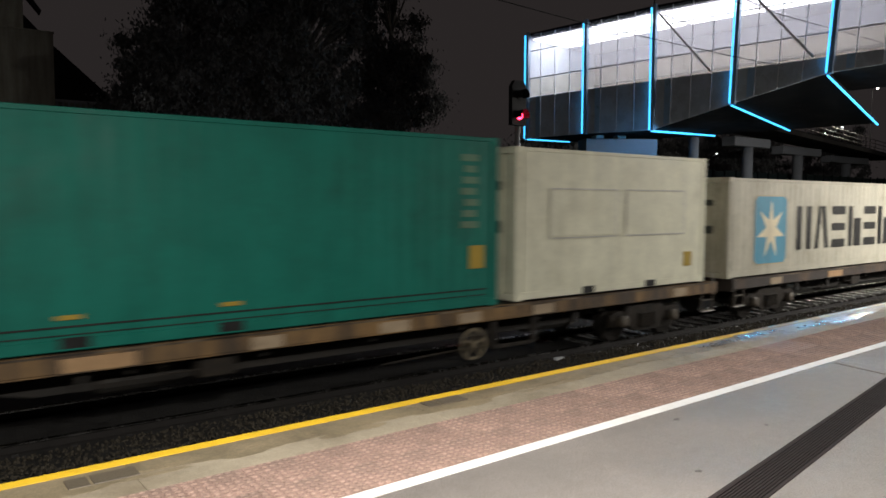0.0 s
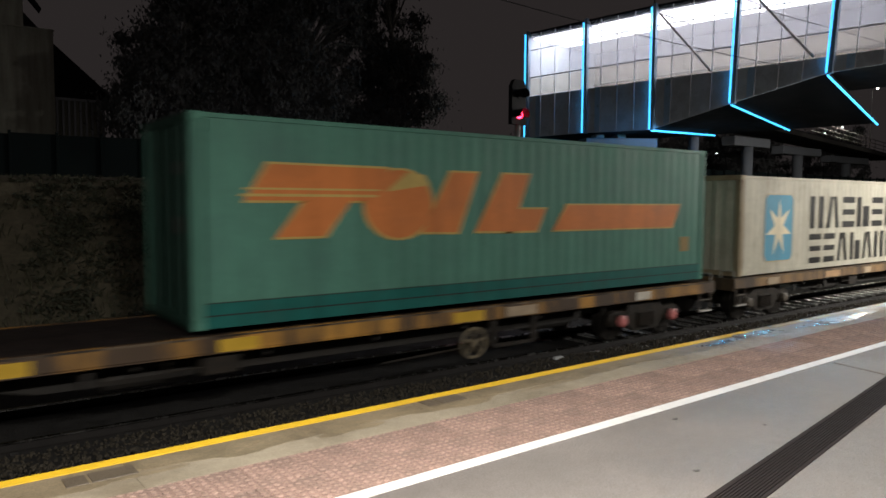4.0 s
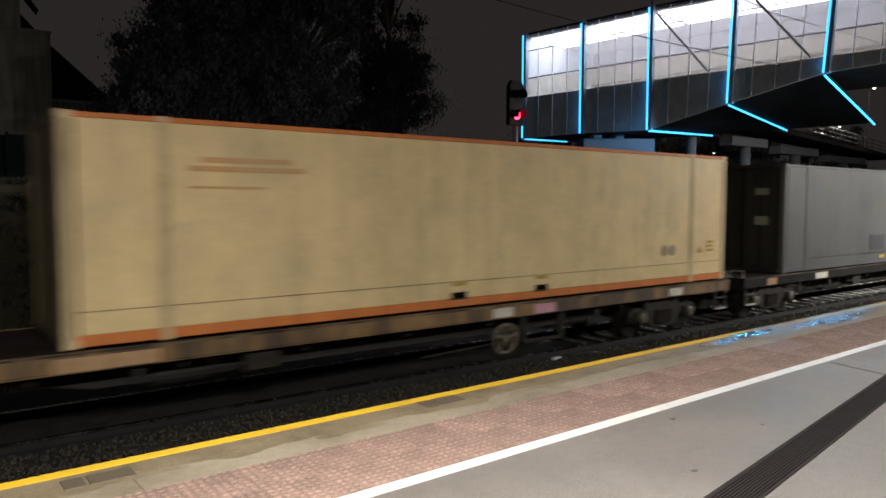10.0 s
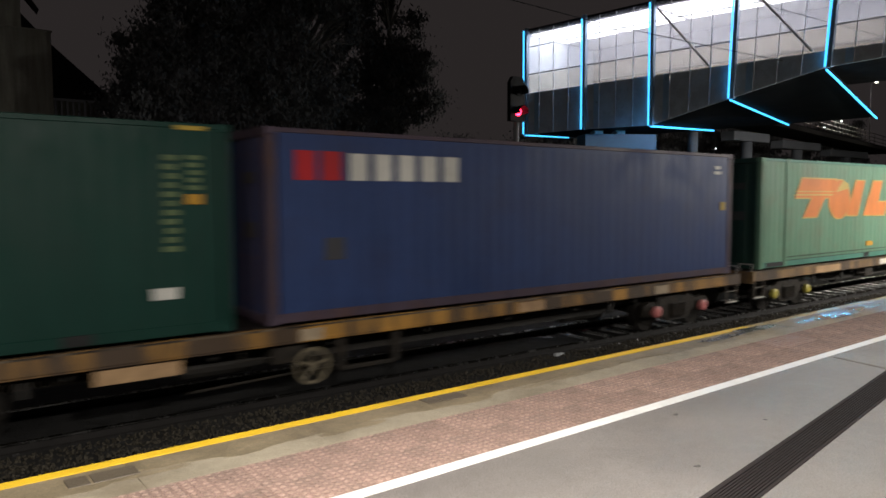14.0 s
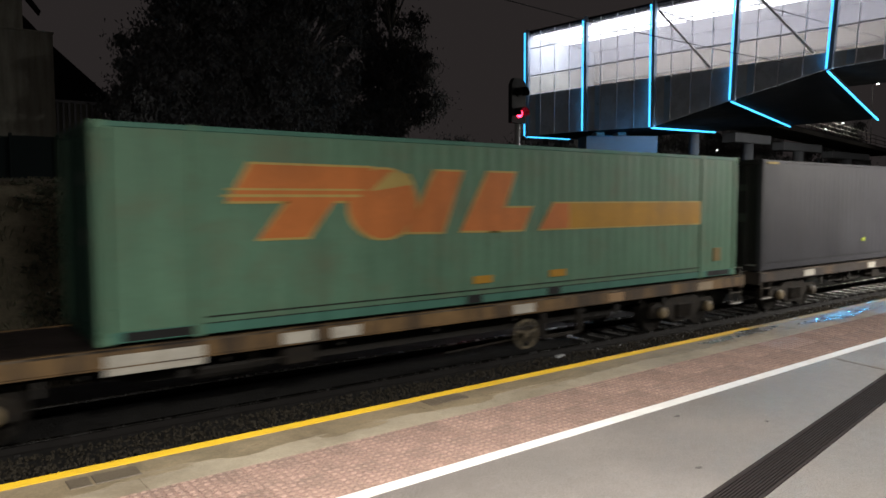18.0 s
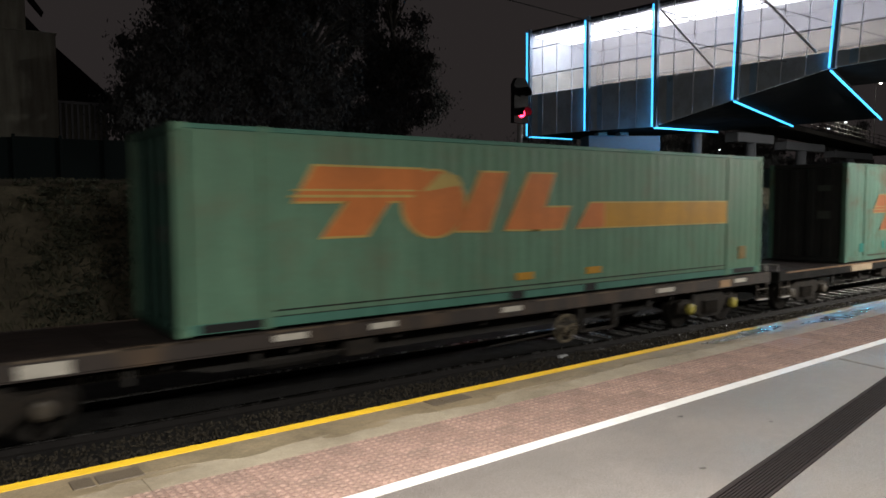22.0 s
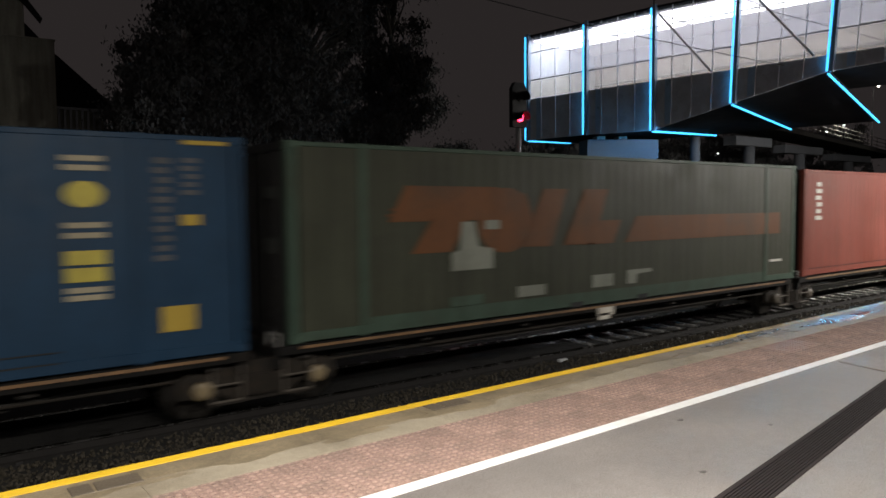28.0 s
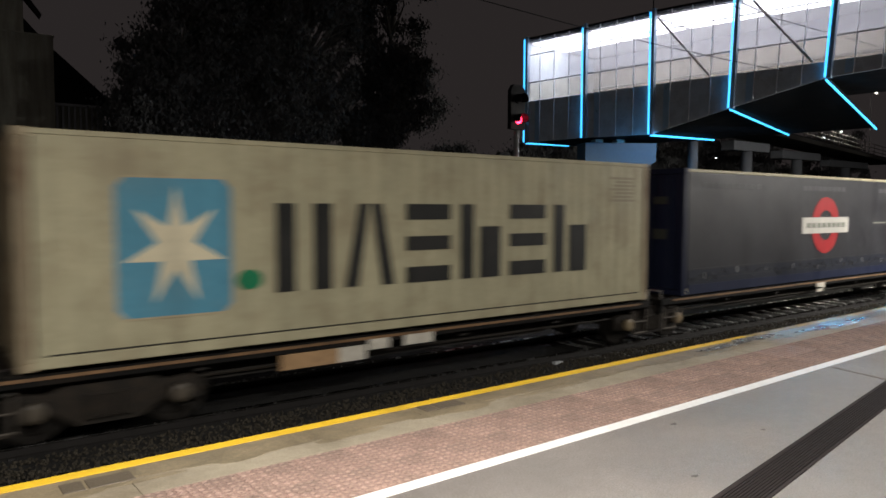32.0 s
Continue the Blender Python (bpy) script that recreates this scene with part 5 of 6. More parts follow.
def star(c, x0, x1, z0, z1):
    cx, cz, rx, rz = (x0 + x1) / 2, (z0 + z1) / 2, (x1 - x0) / 2, (z1 - z0) / 2
    b = 0.12
    sq = [(x0 + b, z0), (x1 - b, z0), (x1, z0 + b), (x1, z1 - b), (x1 - b, z1), (x0 + b, z1), (x0, z1 - b), (x0, z0 + b)]
    c.mark("badge_edge", [grown(sq, 0.03)], C_KHAKI, "pale edge of the badge", 0.004)
    c.mark("badge", [sq], C_SKY, "sky-blue rounded badge", 0.007)
    rays = []
    for i in range(14):
        a = math.pi / 2 + i * math.pi / 7
        r = 0.9 if i % 2 == 0 else 0.33
        rays.append((cx + rx * r * math.cos(a), cz + rz * r * math.sin(a)))
    c.mark("badge_star", [[rays[i - 1], rays[i], rays[(i + 1) % 14], (cx, cz)] for i in range(0, 14, 2)], C_STAR, "cream seven-pointed star", 0.011)


def word_bars(c, x0, x1, z0, z1, pattern, material, label, gap=0.2):
    """A name as a row of plain blocks and bars of its size and colour: p pair of posts, w wedge, s stack, h post beside a lower block, b plain block."""
    w, h = (x1 - x0) / len(pattern), z1 - z0
    polys = []
    for i, kind in enumerate(pattern):
        a, b = x0 + i * w, x0 + (i + 1) * w - gap * w
        s = 0.26 * (b - a)
        if kind == "p":
            polys += [rect(a, a + 1.3 * s, z0, z1), rect(b - 1.3 * s, b, z0, z1)]
        elif kind == "w":
            polys += [[(a, z0), (a + s, z0), ((a + b) / 2 - 0.08 * s, z1), ((a + b) / 2 - 0.9 * s, z1)], [(b - s, z0), (b, z0), ((a + b) / 2 + 0.9 * s, z1), ((a + b) / 2 + 0.08 * s, z1)]]
        elif kind == "s":
            polys += [rect(a, b, z0 + 0.8 * h, z1), rect(a, b, z0 + 0.41 * h, z0 + 0.59 * h), rect(a, b, z0, z0 + 0.2 * h)]
        elif kind == "h":
            polys += [rect(a, a + 1.2 * s, z0, z1), rect(a + 1.8 * s, b, z0, z0 + 0.7 * h)]
        else:
            polys.append(rect(a, b, z0, z1))
    c.mark("name_bar", polys, material, label)


BOXES = []


def build_containers():
    add = BOXES.append
    c = Box("shipping_container", "pale grey shipping container with a blue star badge", "container", 28.56, 16.37, -0.11, 2.45, P_GREIGE, rail=P_GREIGE, ribs=0.010)
    star(c, 1.2, 2.8, 0.2, 1.98)
    word_bars(c, 3.36, 9.6, 0.5, 1.72, "pwshsh", C_DARK, "charcoal name bars")
    add(c)
    c = Box("insulated_container", "short ivory insulated container with raised side panels", "container", 15.35, 9.18, -0.1, 2.87, P_IVORY, ribs=0)
    c.lump("raised_panel", 0.92, 2.86, 1.13, 2.05, P_IVORY, "ivory raised panel", 0.02)
    c.lump("raised_panel", 3.22, 5.27, 1.11, 2.03, P_IVORY, "ivory raised panel", 0.02)
    for a, b in ((0.92, 2.86), (3.22, 5.27)):
        c.mark("panel_trim", [rect(a - 0.03, b + 0.03, 1.08, 1.11), rect(a - 0.03, b + 0.03, 2.06, 2.09), rect(a - 0.03, a, 1.11, 2.06), rect(b, b + 0.03, 1.11, 2.06)], C_WHITE, "white panel trim", 0.024)
    c.lump("label_plate", 5.33, 5.62, 0.32, 0.66, C_YELLOW, "yellow label")
    pockets(c, 2.05, 4.1, 0.0)
    add(c)
    c = Box("shipping_container", "bright green shipping container with an orange badge", "container", 8.72, -3.46, -0.12, 2.99, P_SCF, ribs=0.005, door=P_DKDOOR)
    c.mark("badge", [[(0.53, 1.86), (0.53, 2.66), (1.92, 2.64), (2.28, 2.36), (2.28, 1.56), (0.98, 1.56)]], C_ORANGE, "orange cut-cornered badge", 0.008)
    c.mark("badge_bar", [rect(0.68 + 0.46 * i, 1.04 + 0.46 * i, 2.16, 2.5) for i in range(3)], C_WHITE, "white bars on the badge", 0.012)
    c.lump("label_plate", 11.5, 11.84, 0.6, 1.02, C_YELLOW, "yellow label")
    for x in (5.0, 7.1):
        c.lump("label_plate", x - 0.15, x + 0.15, 0.3, 0.36, C_YELLOW, "small yellow label")
    codes(c, 11.3, 11.7, 1.3, 2.7, P_TEAL, 7)
    c.mark("skirt_line", [rect(0.3, 11.9, 0.2, 0.225), rect(0.3, 11.9, 0.1, 0.115)], C_DARK)
    pockets(c, 5.06, 7.1, 0.0)
    add(c)
    c = Box("shipping_container", "weathered pale grey shipping container with a blue star badge", "container", -11.0, -23.11, -0.1, 2.51, P_GREIGE, trim=P_RUSTBEIGE, rail=P_GREIGE, ribs=0.010, end="plain")
    star(c, 1.17, 2.61, 0.25, 2.02)
    word_bars(c, 3.58, 9.53, 1.08, 2.0, "pwshsh", C_DARK, "charcoal name bars")
    word_bars(c, 3.6, 9.5, 0.08, 0.92, "sswhwph", C_DARK, "charcoal name bars")
    codes(c, 10.9, 11.6, 2.0, 2.3, C_SCUFF, 4)
    add(c)
    c = Box("shipping_container", "teal shipping container with an orange slanted emblem", "container", -24.71, -36.91, -0.05, 3.04, P_TEALBLUE, ribs=0.012, door=P_DKDOOR)
    slanted_device(c, 0.55, 0.0, C_ORANGE, C_PALE, 11.21, None, True, 1.02)
    c.mark("skirt_band", [rect(0.16, 12.05, -0.03, 0.33)], P_TEALDARK, "deep teal lower band", 0.004)
    c.mark("skirt_line", [rect(0.16, 12.05, 0.14, 0.16), rect(0.16, 12.05, 0.325, 0.34)], C_DARK)
    c.lump("label_plate", 11.25, 11.6, 0.66, 1.0, C_PALEOLD, "faded yellow label", 0.006)
    add(c)
    c = Box("insulated_container", "plain orange-brown insulated container", "container", -44.68, -59.41, -0.1, 2.93, P_BROWN, ribs=0, door=P_BROWNDOOR, plate=C_GREYPATCH, posts=(1.17, 13.45))
    c.mark("skirt_line", [rect(4.6, 8.6, 0.16, 0.18), rect(4.6, 8.6, 0.05, 0.07), rect(9.6, 12.8, 0.22, 0.24), rect(9.6, 12.8, 0.1, 0.12), rect(1.5, 3.6, 0.1, 0.12)], C_DARK, "dark seam lines")
    for x in (1.5, 12.9):
        c.lump("label_plate", x - 0.2, x + 0.2, 2.72, 2.8, C_GREYPATCH, "pale label")
    add(c)
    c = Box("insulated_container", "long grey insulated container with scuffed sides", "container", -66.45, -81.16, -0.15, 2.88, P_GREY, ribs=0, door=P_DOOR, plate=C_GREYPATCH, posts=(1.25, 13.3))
    c.mark("skirt_line", [rect(1.5, 13.1, 0.2, 0.225)], C_DARK)
    c.lump("dark_patch", 5.39, 6.5, 0.29, 0.78, P_DKGREY, "dark scuffed patch", 0.008)
    c.lump("dark_patch", 8.43, 9.54, 0.29, 0.82, P_DKGREY, "dark scuffed patch", 0.008)
    for x in (6.3, 8.42):
        c.lump("label_plate", x - 0.2, x + 0.2, 0.02, 0.12, C_YELLOW, "yellow fork pocket edge")
    c.lump("label_plate", 13.95, 14.3, 0.42, 0.72, C_YELLOW, "yellow label")
    codes(c, 13.9, 14.2, 1.0, 2.4, C_SCUFF, 15)
    add(c)
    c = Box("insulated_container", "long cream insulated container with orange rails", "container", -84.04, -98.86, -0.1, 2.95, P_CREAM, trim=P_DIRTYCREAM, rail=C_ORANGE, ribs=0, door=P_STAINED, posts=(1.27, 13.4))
    c.mark("skirt_line", [rect(0.2, 14.6, 0.37, 0.385)], P_RUSTBEIGE, "rusty seam line")
    c.mark("lower_band", [rect(0.2, 14.6, 0.08, 0.36)], P_CREAM, "cream lower band", 0.004)
    codes(c, 1.6, 3.35, 2.2, 2.45, C_FADED, 2, "faded orange name bars")
    codes(c, 1.6, 2.7, 1.97, 2.03, C_FADED, 1, "faded orange line")
    codes(c, 14.0, 14.3, 0.6, 0.9, C_YELLOW, 3)
    for x in (6.36, 8.42):
        c.mark("label", [rect(x - 0.16, x + 0.16, 0.3, 0.36)], C_YELLOW, "small yellow label", 0.006)
    for x in (12.35, 12.66):
        c.mark("scuff", [disc(x, 0.70, 0.13, 0.13, 12)], C_SCUFF, "grey scuff", 0.006)
    c.mark("label", [[(13.62, 0.60), (13.88, 0.60), (13.75, 0.76)]], C_AMBER, "small amber triangle label", 0.006)
    pockets(c, 6.36, 8.42, 0.12)
    add(c)
    for front, rear, top, tint in ((-108.14, -122.87, 2.86, P_TEAL), (-164.61, -179.46, 2.86, P_TEAL), (-204.24, -219.13, 2.9, P_TEAL)):
        c = Box("long_container", "long teal shipping container with an orange and amber emblem", "container", front, rear, -0.1, top, tint, rail=P_TEALBLUE, ribs=0.011, door=P_DKDOOR, posts=(1.3, 13.35), group="teal containers on the train")
        slanted_device(c, 1.54, 0.0, C_ORANGE, C_PALE, 13.25, C_AMBER)
        c.mark("skirt_line", [rect(1.4, 13.25, 0.16, 0.18), rect(1.4, 13.25, 0.07, 0.085)], C_DARK)
        for x in (6.5, 8.45):
            c.lump("label_plate", x - 0.22, x + 0.22, 0.28, 0.42, C_AMBER, "amber label")
        c.lump("label_plate", 13.85, 14.15, 0.3, 0.62, C_PALEOLD, "dull orange label")
        # Recess at each end as a black plate with its shade painted on
        for a in (0.3, 13.6):
            c.lump("end_recess", a, a + 0.95, -0.06, 0.06, M_VOID, "recess drawn as a flat black plate", 0.003)
        pockets(c, 6.3, 8.35, 0.0)
        add(c)
    c = Box("shipping_container", "navy blue shipping container with red and white name bars", "container", -124.26, -136.56, -0.1, 2.89, P_BLUE, trim=paint("rusty_navy", (0.07, 0.05, 0.07), dirt=RUST, amount=0.6), ribs=0.004)
    word_bars(c, 0.46, 1.36, 2.1, 2.55, "bb", C_RED, "red name bars", 0.25)
    word_bars(c, 1.4, 3.72, 2.1, 2.53, "bbbbb", C_WHITE, "white name bars", 0.28)
    c.lump("dark_patch", 0.95, 1.3, 0.85, 1.2, P_DKGREY, "dark dent", 0.004)
    codes(c, 11.5, 11.8, 2.35, 2.6, C_WHITE, 2)
    c.lump("label_plate", 11.8, 12.0, 1.5, 1.7, C_YELLOW, "yellow label")
    add(c)
    c = Box("shipping_container", "short bottle-green container with lime name bars", "container", -137.10, -143.25, -0.1, 2.87, P_DKGREEN, ribs=0.006, door=P_DOOR)
    word_bars(c, 0.42, 2.1, 1.98, 2.32, "bbbbbb", C_LIME, "lime name bars", 0.3)
    c.mark("name_line", [rect(0.42, 2.8, 1.84, 1.93), rect(0.44, 2.8, 0.6, 0.68)], C_LIME, "lime lines")
    c.mark("emblem", [rect(2.22, 2.55, 2.52, 2.64), rect(2.22, 2.68, 2.36, 2.48), rect(2.22, 2.72, 2.18, 2.32), rect(2.12, 2.8, 2.0, 2.14)], C_LIME, "lime stacked blocks")
    codes(c, 5.2, 5.42, 1.07, 2.44, C_DIMLIME, 11)
    codes(c, 5.52, 5.74, 1.92, 2.44, C_DIMLIME, 5)
    c.lump("label_plate", 5.52, 5.74, 1.74, 1.88, C_AMBER, "amber label")
    c.lump("label_plate", 5.04, 5.38, 0.44, 0.6, C_WHITE, "white label")
    for x in (0.35, 5.6):
        c.lump("label_plate", x - 0.2, x + 0.2, 2.76, 2.82, C_YELLOW, "yellow height mark")
    pockets(c, 2.05, 4.1, 0.0)
    add(c)
    c = Box("insulated_container", "short ivory insulated container with dark blue upright lettering bars", "container", -144.47, -150.59, -0.1, 2.9, P_IVORY, ribs=0)
    for x in (0.75, 4.85):
        for i in range(6):
            c.mark("name_bar", [rect(x, x + 0.4, 0.66 + 0.29 * i, 0.86 + 0.29 * i)], C_YELLOW if i == 1 else P_COBALT)
    pockets(c, 2.05, 4.1, 0.0)
    add(c)
    c = Box("shipping_container", "plain charcoal shipping container", "container", -150.99, -163.43, -0.1, 2.86, P_DKGREY, ribs=0.004, door=P_DOOR)
    c.lump("label_plate", 5.86, 6.08, 0.5, 0.6, C_LIME, "lime label")
    c.lump("label_plate", 11.52, 11.9, 0.45, 0.8, C_YELLOW, "yellow label")
    codes(c, 11.4, 11.8, 1.15, 2.55, C_STRAP, 14)
    c.lump("label_plate", 0.2, 0.75, 2.74, 2.8, C_YELLOW, "yellow height mark")
    c.mark("skirt_line", [rect(0.3, 12.1, 0.11, 0.125)], C_DARK)
    add(c)
    c = Box("long_container", "long faded teal container, grimy, with an orange emblem", "container", -184.60, -199.52, -0.14, 2.89, P_OLDTEAL, ribs=0.008, door=P_DOOR, posts=(1.26, 13.75))
    slanted_device(c, 1.6, 0.42, C_ORANGEOLD, C_PALEOLD, 14.8, None, False, 1.06)
    c.lump("fresh_patch", 6.08, 8.36, 0.0, 0.3, C_TEALPATCH, "fresh teal patch", 0.008)
    c.lump("fresh_patch", 0.95, 1.3, 0.15, 0.42, C_TEALPATCH, "fresh teal patch", 0.008)
    c.lump("fresh_patch", 2.55, 2.72, 0.2, 0.45, C_TEALPATCH, "fresh teal patch", 0.008)
    c.lump("stained_patch", 1.5, 12.8, -0.0, 0.06, GRIMY_BAND, "grimy lower edge", 0.004)
    add(c)
    c = Box("insulated_container", "maroon container with a pale triangle emblem", "container", -228.94, -244.63, -0.26, 3.0, P_RED, ribs=0, door=P_DOOR, posts=(7.95,))
    c.mark("emblem", [[(10.1, 1.1), (11.34, 2.24), (12.3, 1.1)], [(11.62, 2.05), (12.9, 1.28), (12.96, 1.1), (12.62, 1.1), (11.9, 1.75)]], C_KHAKI, "pale triangle emblem", 0.016)
    for i in range(4):
        a = 10.12 + 0.67 * i
        c.mark("name_bar", [rect(a, a + 0.56, 0.84, 0.98), rect(a, a + 0.56, 0.40, 0.54)], C_KHAKI, "pale name bars", 0.016)
    for a in (7.15, 8.25):
        c.lump("red_patch", a, a + 0.4, -0.05, 0.4, C_DULLRED, "red patch", 0.008)
    codes(c, 15.0, 15.3, 2.0, 2.65, C_PINKISH, 5)
    c.mark("skirt_line", [rect(0.3, 15.4, 0.02, 0.035), rect(0.3, 15.4, -0.1, -0.085)], C_DARK)
    add(c)
    c = Box("shipping_container", "brick-red shipping container with small white codes", "container", -250.61, -263.07, -0.3, 2.72, P_REDORANGE, ribs=0.006, door=P_DOOR)
    codes(c, 0.62, 1.0, 1.25, 2.4, C_WHITE, 6)
    codes(c, 11.7, 12.2, 1.4, 2.5, C_PINKISH, 15)
    for z in (1.75, 0.72):
        c.lump("label_plate", 11.8, 12.25, z, z + 0.2, C_YELLOW, "yellow label")
    c.mark("skirt_line", [rect(0.3, 12.2, -0.1, -0.085)], C_DARK)
    add(c)
    c = Box("long_container", "long grime-covered olive container with a faded orange emblem", "container", -263.56, -278.56, -0.31, 2.8, P_GRIMY, trim=P_TEALGRIME, ribs=0.004, door=P_DOOR, posts=(1.3, 13.5))
    slanted_device(c, 1.62, 0.24, C_GRIMEORANGE, C_GRIMEORANGE, 14.15, None, False, 0.97)
    c.mark("clean_patch", [[(3.07, 0.63), (4.04, 0.63), (4.04, 1.0), (3.7, 1.05), (3.6, 1.5), (3.3, 1.5), (3.25, 1.0), (3.07, 0.95)], rect(3.85, 4.2, 1.35, 1.52)], C_GREYPATCH, "clean grey patch", 0.02)
    c.mark("clean_patch", [rect(4.65, 5.39, 0.03, 0.24), rect(6.75, 7.4, 0.06, 0.32), [(7.85, 0.06), (8.15, 0.06), (8.2, 0.26), (8.7, 0.28), (8.7, 0.36), (7.85, 0.36)]], C_GREYPATCH, "clean grey patches", 0.012)
    c.mark("lower_band", [rect(1.4, 13.4, -0.2, -0.02)], P_TEALGRIME, "faded teal lower band", 0.006)
    c.mark("clean_patch", [rect(3.05, 3.8, -0.01, 0.17)], P_TEALGRIME, "faded teal patch", 0.012)
    codes(c, 13.7, 14.3, 0.2, 0.3, C_WHITE, 1)
    pockets(c, 6.3, 8.4, -0.24)
    add(c)
    c = Box("long_container", "long steel-blue container with yellow and white upright bars", "container", -279.24, -294.18, -0.31, 2.8, P_STEELBLUE, ribs=0.003, door=P_DOOR, posts=(1.35, 13.5))
    for a, b in ((1.82, 2.28), (12.6, 13.08)):
        c.mark("emblem", [disc((a + b) / 2, 1.98, 0.23, 0.17, 16), rect(a, b, 0.86, 1.04), rect(a, b, 1.08, 1.26)], C_MUSTARD, "yellow emblem", 0.014)
        c.mark("name_bar", [rect(a, b, z, z + 0.07) for z in (2.4, 2.28, 1.55, 1.42, 0.72, 0.62)], C_SCUFF, "pale name bars", 0.014)
    c.lump("label_plate", 13.75, 14.2, 0.1, 0.45, C_YELLOW, "yellow label")
    codes(c, 13.68, 13.92, 1.05, 2.5, C_STRAP, 11)
    codes(c, 14.05, 14.3, 1.95, 2.5, C_STRAP, 5)
    c.lump("label_plate", 14.05, 14.3, 1.55, 1.7, C_YELLOW, "yellow label")
    c.lump("label_plate", 14.1, 14.7, 2.66, 2.72, C_YELLOW, "yellow height mark")
    c.mark("skirt_line", [rect(2.3, 12.5, -0.02, 0.0), rect(2.3, 12.5, -0.16, -0.14)], C_DARK)
    add(c)
    # curtain-sided box
    c = Box("curtain_sided_container", "charcoal curtain-sided container with a red ring emblem", "container", -295.38, -309.22, -0.3, 2.72, P_CURTAIN, trim=P_COBALT, rail=P_GREIGE2, ribs=0, door=P_COBALT)
    n = 40
    ring = []
    for i in range(n):
        a, b = 2 * math.pi * i / n, 2 * math.pi * (i + 1) / n
        ring.append([(6.93 + r * math.cos(t), 1.29 + r * math.sin(t)) for r, t in ((0.44, a), (0.82, a), (0.82, b), (0.44, b))])
    c.mark("emblem", ring, C_RED, "red ring emblem", 0.010)
    c.mark("name_bar", [rect(5.54, 8.36, 1.06, 1.52)], C_WHITE, "white name plate", 0.014)
    c.mark("name_line", [rect(5.8 + 0.3 * i, 6.02 + 0.3 * i, 1.22, 1.36) for i in range(8)], C_GREYPATCH, "grey printed bars", 0.018)
    for a, b in ((0.74, 3.39), (5.58, 8.15), (10.42, 13.5)):
        c.mark("name_bar", [rect(a + (b - a) * i / 9, a + (b - a) * (i + 0.78) / 9, 2.28, 2.41) for i in range(9)], C_STRAP, "faint grey name bars")
    codes(c, 10.1, 11.1, 1.29, 1.36, C_GREYPATCH, 1)
    c.lump("lower_rail", 0.2, 13.6, -0.28, -0.05, P_COBALT, "dark blue lower rail", 0.01)
    c.mark("skirt_band", [rect(0.2, 13.6, -0.05, 0.29)], P_NAVYBLACK, "dark blue lower band", 0.004)
    c.lump("strap_band", 0.3, 13.5, 0.29, 0.33, P_CURTAIN, "grey strap band", 0.006)
    c.lump("strap_band", 0.3, 13.5, 0.08, 0.10, P_CURTAIN, "grey strap band", 0.006)
    rng = random.Random(31)
    for i in range(84):
        x = 0.4 + 0.157 * i + rng.uniform(-0.03, 0.03)
        z = rng.uniform(-0.02, 0.18)
        c.lump("strap_buckle", x, x + rng.uniform(0.02, 0.035), z, z + rng.uniform(0.05, 0.16), M_GALV if i % 9 == 3 else C_STRAP if i % 3 else P_CURTAIN, "grey buckle and strap", 0.02)
    add(c)
    c = Box("shipping_container", "weathered beige shipping container with a blue star badge", "container", -310.55, -322.75, -0.28, 2.76, P_GREIGE2, trim=P_RUSTBEIGE, rail=P_GREIGE2, ribs=0.008)
    star(c, 1.13, 2.68, 0.29, 2.17)
    word_bars(c, 3.36, 10.4, 0.5, 1.84, "pwshsh", C_DARK, "charcoal name bars")
    c.mark("label", [disc(2.95, 0.72, 0.2, 0.15, 16)], C_GREEN, "small green label")
    codes(c, 10.9, 11.7, 1.9, 2.45, C_SCUFF, 7)
    c.mark("skirt_line", [rect(0.3, 11.9, -0.1, -0.08)], C_DARK)
    add(c)


GRIMY_BAND = P_GRIMY
build_containers()


# ---- wagons ----
WHEELSETS = {1: [], -1: []}


